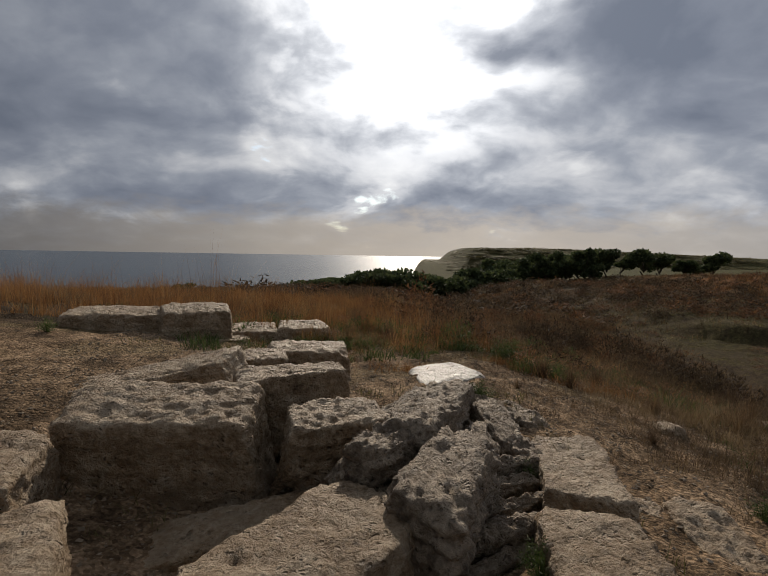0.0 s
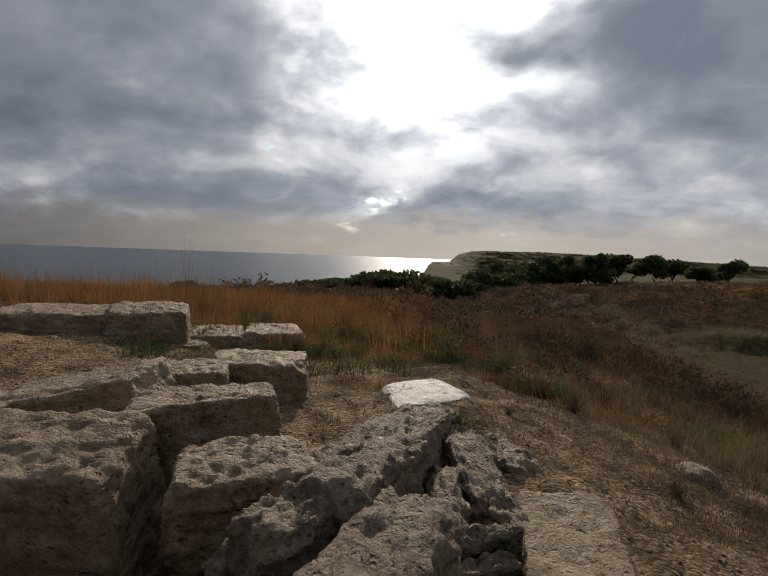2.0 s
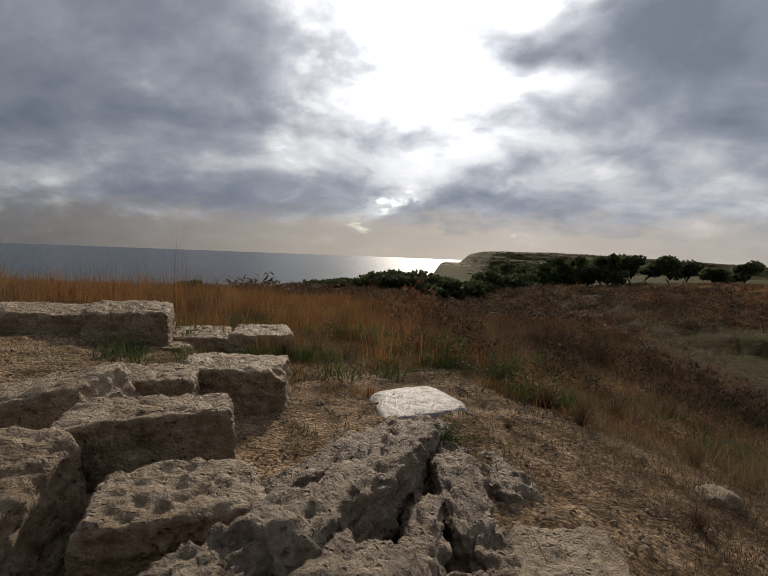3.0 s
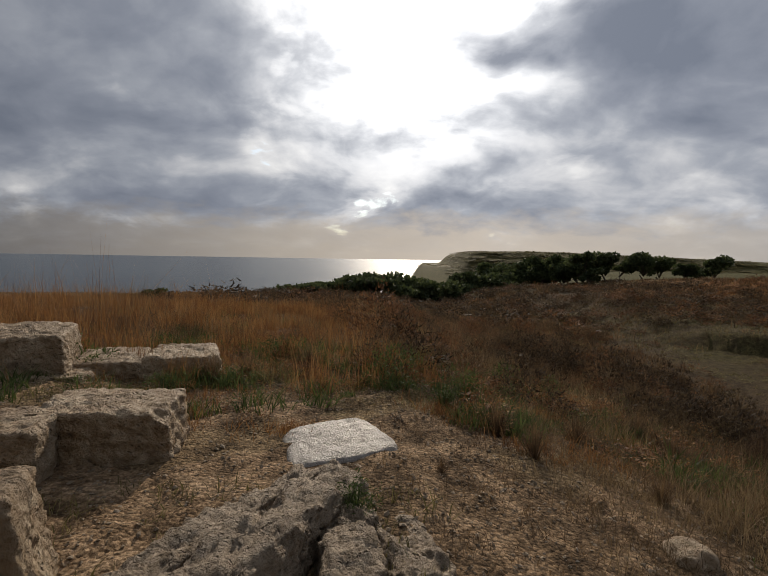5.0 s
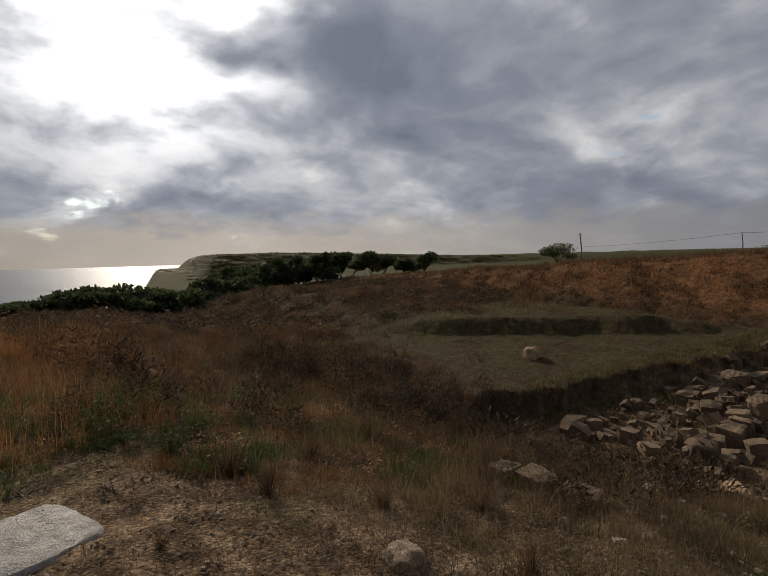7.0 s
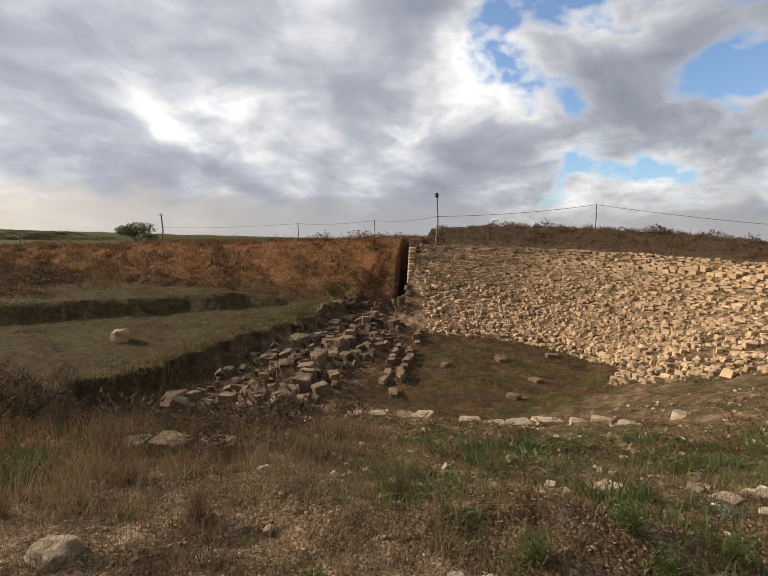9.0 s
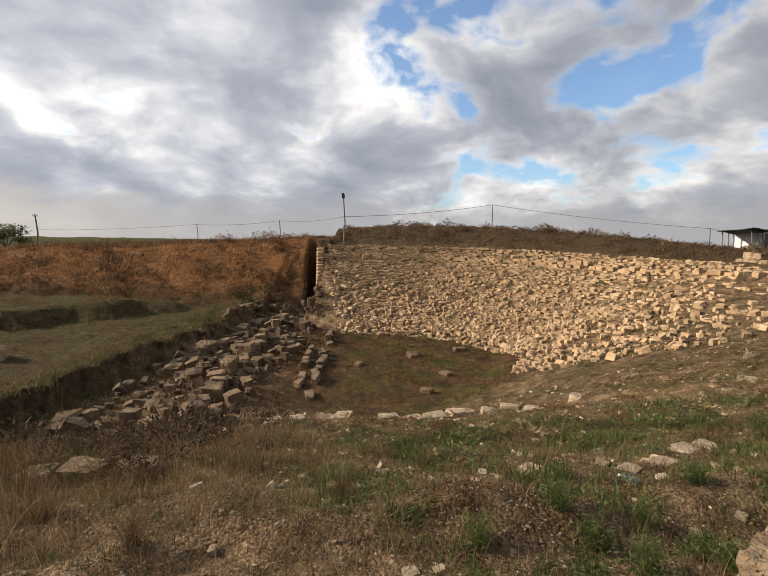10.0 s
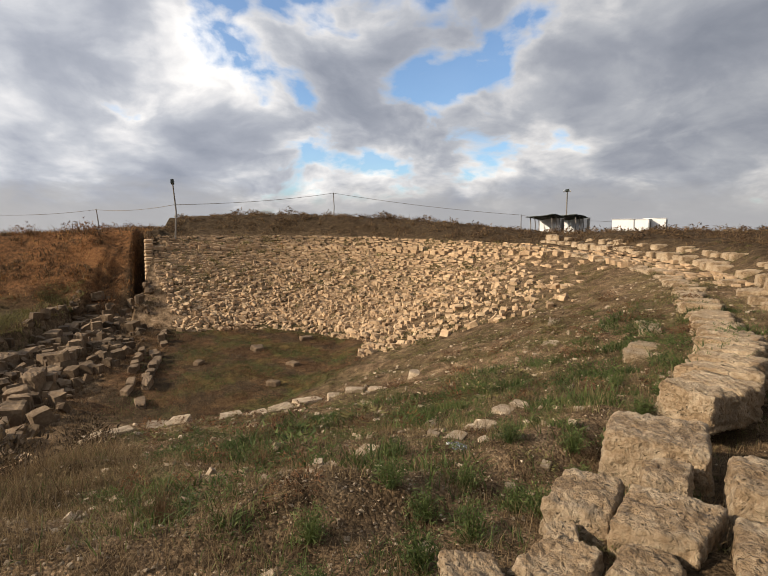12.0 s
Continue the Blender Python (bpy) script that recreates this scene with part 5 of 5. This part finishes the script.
g = np.random.default_rng(3)
for i in range(26):
    b = 13.5 + 11.0 * (i + g.random()) / 26
    x, y = at_bearing(b, 100 + 30 * g.random())
    tree(x, y, g.uniform(4.0, 7.8), g.uniform(5, 9.5), 100 + i, "dark spreading tree in a grove behind the field", 0.22, 1800, 0.34)
for i, (b, dist, h, w) in enumerate([(29.2, 105, 5.4, 6.4), (30.6, 108, 5.0, 5.4), (27.0, 104, 3.8, 5.5), (35.2, 112, 5.6, 5.8), (32.8, 100, 3.2, 4.0), (25.6, 102, 5.4, 4.0), (33.6, 108, 2.8, 4.0), (24.2, 96, 3.2, 4.0)]):
    x, y = at_bearing(b, dist)
    tree(x, y, h, w, 140 + i, "dark round-crowned tree standing apart beyond the field", 0.25, 2200, 0.28)
for i in range(20):
    x, y = at_bearing(-7 + 21.0 * i / 20 + g.random(), 57 + 5 * g.random() + 2.2 * max(0, i - 8))
    tree(x, y, 1.2 + 2.1 * min(1, i / 9) * g.uniform(0.75, 1.1), g.uniform(5, 8), 170 + i, "low dark bush along the cliff edge", 0.12, 900, 0.3)
x, y = 77.9, 66.0
tree(x, y, 5.2, 7.5, 200, "rounded leafless-looking tree on the ridge beside a pole", 0.2, 2400, 0.16)
x, y = at_bearing(-22.8, 40)
tree(x, y, 0.9, 1.6, 201, "small dark bush against the sea", 0.15, 700, 0.14)


# ---- poles, wires, huts ----
def pole(x, y, h, r, label, arm=0.0, lamp=False, base=None, az=0.0):
    root = tagged(new("utility_pole" if not lamp else "lamp_post"), label, "pole")
    z = ground_at(x, y) if base is None else base
    root.location = (x, y, z - 0.2)
    bm = bmesh.new()
    limb(bm, (0, 0, 0), (0, 0, h + 0.2), r, r * 0.7, 10)
    part("shaft", bm, M_POLE, root)
    if arm:
        bm = bmesh.new()
        bmesh.ops.create_cube(bm, size=1, matrix=pose(0, 0, h - 0.1, 0, 0, az) @ Matrix.Diagonal((arm, 0.1, 0.1, 1)))
        part("crossarm", bm, M_POLE, root)
        for s in (-0.42, 0, 0.42):
            bm = bmesh.new()
            bmesh.ops.create_cone(bm, segments=8, radius1=0.05, radius2=0.03, depth=0.22, cap_ends=True, matrix=pose(0, 0, 0, 0, 0, az) @ pose(s * arm, 0, h + 0.06))
            part("insulator", bm, M_WHITE, root)
    if lamp:
        bm = bmesh.new()
        bmesh.ops.create_cube(bm, size=1, matrix=pose(0, 0, h + 0.1, 0, 12, az) @ Matrix.Diagonal((0.5, 0.22, 0.3, 1)))
        part("floodlight", bm, M_DARK, root)
    return root


pole(75.0, 59.3, 5.6, 0.14, "grey wooden utility pole with crossarm on the ridge", 1.8, az=60)
pole(100.5, 120.0, 7.2, 0.16, "grey wooden utility pole beyond the field", 1.8, az=40)
pole(43.6, 7.8, 4.6, 0.07, "slim lamp post with a floodlight behind the seats", lamp=True)
pole(60.0, -40.7, 6.2, 0.11, "slim lamp post with twin floodlights behind the huts", 1.0, True, az=60)
FENCE = [(62, 28.5, 2.6), (58, 17.0, 2.6), (57, -7.5, 2.9), (50, -27.5, 2.2), (70, 45, 1.8)]
for x, y, h in FENCE:
    pole(x, y, h, 0.06, "thin grey wire post on the skyline")


def wire(name, points, r=0.02, sag=0.6):
    cu = bpy.data.curves.new(name, "CURVE")
    cu.dimensions, cu.bevel_depth, cu.bevel_resolution = "3D", r, 0
    sp = cu.splines.new("POLY")
    pts = []
    for a, b in zip(points, points[1:]):
        for k in range(10):
            t = k / 10
            p = Vector(a).lerp(Vector(b), t)
            pts.append((p.x, p.y, p.z - sag * 4 * t * (1 - t), 1))
    pts.append((*points[-1], 1))
    sp.points.add(len(pts) - 1)
    for q, p in zip(sp.points, pts):
        q.co = p
    cu.materials.append(M_POLE)
    return tagged(new(name, cu), "thin dark overhead wire strung along the skyline", "wire")


def top(i):
    x, y, h = FENCE[i]
    return (x, y, ground_at(x, y) + h - 0.05)


wire("overhead_wire", [(75.0, 59.3, ground_at(75.0, 59.3) + 3.2), top(0), top(1), (43.6, 7.8, ground_at(43.6, 7.8) + 2.7), top(2), top(3), (60.0, -40.7, ground_at(60, -40.7) + 2.2), (64, -62, ground_at(64, -62) + 2.0)], 0.02, 0.25)


def box(name, x, y, z, l, w, h, mat, parent, label="", turn=0.0, bevel=0.03):
    bm = bmesh.new()
    bmesh.ops.create_cube(bm, size=1, matrix=Matrix.Translation((x, y, z + h / 2)) @ pose(0, 0, 0, 0, 0, turn) @ Matrix.Diagonal((l, w, h, 1)))
    if bevel:
        bmesh.ops.bevel(bm, geom=bm.edges[:], offset=bevel, segments=2, affect="EDGES")
    return part(name, bm, mat, parent, label)


def hut(x, y, turn, l, label, awning=0.0):
    root = tagged(new("site_hut"), label, "hut", "site huts")
    root.matrix_world = pose(x, y, ground_at(x, y), 0, 0, turn)
    box("body", 0, 0, 0, l, 2.3, 1.9, M_WHITE, root, "white sheet-metal body")
    box("roof", 0, 0, 1.9, l + 0.12, 2.4, 0.08, M_WHITE, root, "flat white roof")
    box("door", l * 0.2, -1.17, 0.05, 0.8, 0.05, 1.75, M_POLE, root, "grey door")
    if awning:
        bm = bmesh.new()
        bmesh.ops.create_grid(bm, x_segments=12, y_segments=6, size=0.5, matrix=Matrix.Translation((-l / 2 - awning / 2, -0.2, 2.0)) @ pose(0, 0, 0, -4, 5, 0) @ Matrix.Diagonal((awning, 3.0, 1, 1)))
        for v in bm.verts:
            v.co.z += 0.12 * noise.noise(v.co * 0.9)
        bmesh.ops.solidify(bm, geom=bm.faces[:], thickness=0.05)
        part("awning", bm, M_DARK, root, "sagging dark shade cloth")
        for dx in (0.2, 0.5, 0.85):
            for dy in (-1.4, 1.0):
                bm = bmesh.new()
                limb(bm, (-l / 2 - awning * dx, dy, 0), (-l / 2 - awning * dx, dy, 1.95), 0.05, 0.05, 6)
                part("post", bm, M_POLE, root)
    return root


hut(50.5, -35.2, -58, 2.4, "white site hut with a dark shade cloth on posts", 3.4)
hut(49.0, -30.8, -58, 1.2, "small white hut under a dark sagging shade cloth", 3.2)
hut(48.2, -39.8, -52, 0.8, "narrow white portable site cabin")
hut(47.4, -41.2, -52, 1.8, "white portable site cabin with flat roof")
hut(46.8, -42.9, -52, 0.8, "narrow white portable cabin at the end of a row")


def low_wall(x, y, turn, l, h):
    root = tagged(new("garden_wall"), "low reddish block wall beyond the huts", "wall")
    root.matrix_world = pose(x, y, ground_at(x, y) - 0.1, 0, 0, turn)
    box("wall", 0, 0, 0, l, 0.25, h, M_BRICKW, root)
    box("coping", 0, 0, h, l + 0.06, 0.32, 0.08, M_POLE, root)


low_wall(45.5, -46.0, -48, 2.6, 1.1)


def car(x, y, turn, label):
    root = tagged(new("car"), label, "car")
    root.matrix_world = pose(x, y, ground_at(x, y), 0, 0, turn)
    bm = bmesh.new()
    prof = [(-2.0, 0.35), (-2.05, 0.75), (-1.5, 0.92), (-0.9, 1.38), (0.5, 1.42), (1.1, 0.98), (1.95, 0.82), (2.05, 0.4)]
    ring = []
    for s in (-0.82, 0.82):
        ring.append([bm.verts.new((px, s * (0.82 if pz > 1.1 else 1.0), pz)) for px, pz in prof])
    k = len(prof)
    for i in range(k):
        bm.faces.new((ring[0][i], ring[0][(i + 1) % k], ring[1][(i + 1) % k], ring[1][i]))
    bm.faces.new(ring[0][::-1]), bm.faces.new(ring[1])
    bmesh.ops.bevel(bm, geom=bm.edges[:], offset=0.06, segments=2, affect="EDGES")
    part("body", bm, M_CARB, root, "dark painted body")
    for s in (-1, 1):
        box("side_window", -0.2, s * 0.76, 0.98, 1.4, 0.06, 0.3, M_GLASSD, root)
        for px in (-1.3, 1.25):
            bm = bmesh.new()
            bmesh.ops.create_cone(bm, segments=18, radius1=0.32, radius2=0.32, depth=0.2, cap_ends=True, matrix=pose(px, s * 0.76, 0.32, 90))
            part("wheel", bm, M_TYRE, root)


car(56.0, -74.0, 30, "dark parked car behind the rim")


def bottle(x, y):
    """A crushed plastic bottle lying on its side."""
    root = tagged(new("plastic_bottle"), "crushed clear plastic bottle lying on the stony slope", "bottle")
    root.matrix_world = pose(x, y, ground_at(x, y) + 0.045, 0, 90, 35) @ Matrix.Diagonal((0.75, 0.75, 0.75, 1))
    bm = bmesh.new()
    prof = [(0.0, -0.13), (0.05, -0.13), (0.055, -0.1), (0.05, -0.03), (0.055, 0.02), (0.05, 0.06), (0.02, 0.11), (0.018, 0.14)]
    rings = [[bm.verts.new((math.cos(k * 0.5236) * r * (1 + 0.12 * math.sin(k * 2 + z * 30)), math.sin(k * 0.5236) * r, z)) for k in range(12)] for r, z in prof[1:]]
    for lo, hi in zip(rings, rings[1:]):
        for k in range(12):
            bm.faces.new((lo[k], lo[(k + 1) % 12], hi[(k + 1) % 12], hi[k]))
    bm.faces.new(rings[0][::-1])
    part("bottle_body", bm, M_PLASTIC, root)
    bm = bmesh.new()
    bmesh.ops.create_cone(bm, segments=12, radius1=0.021, radius2=0.021, depth=0.025, cap_ends=True, matrix=Matrix.Translation((0, 0, 0.15)))
    part("cap", bm, M_WHITE, root, "white screw cap")


bottle(5.39, 0.43)
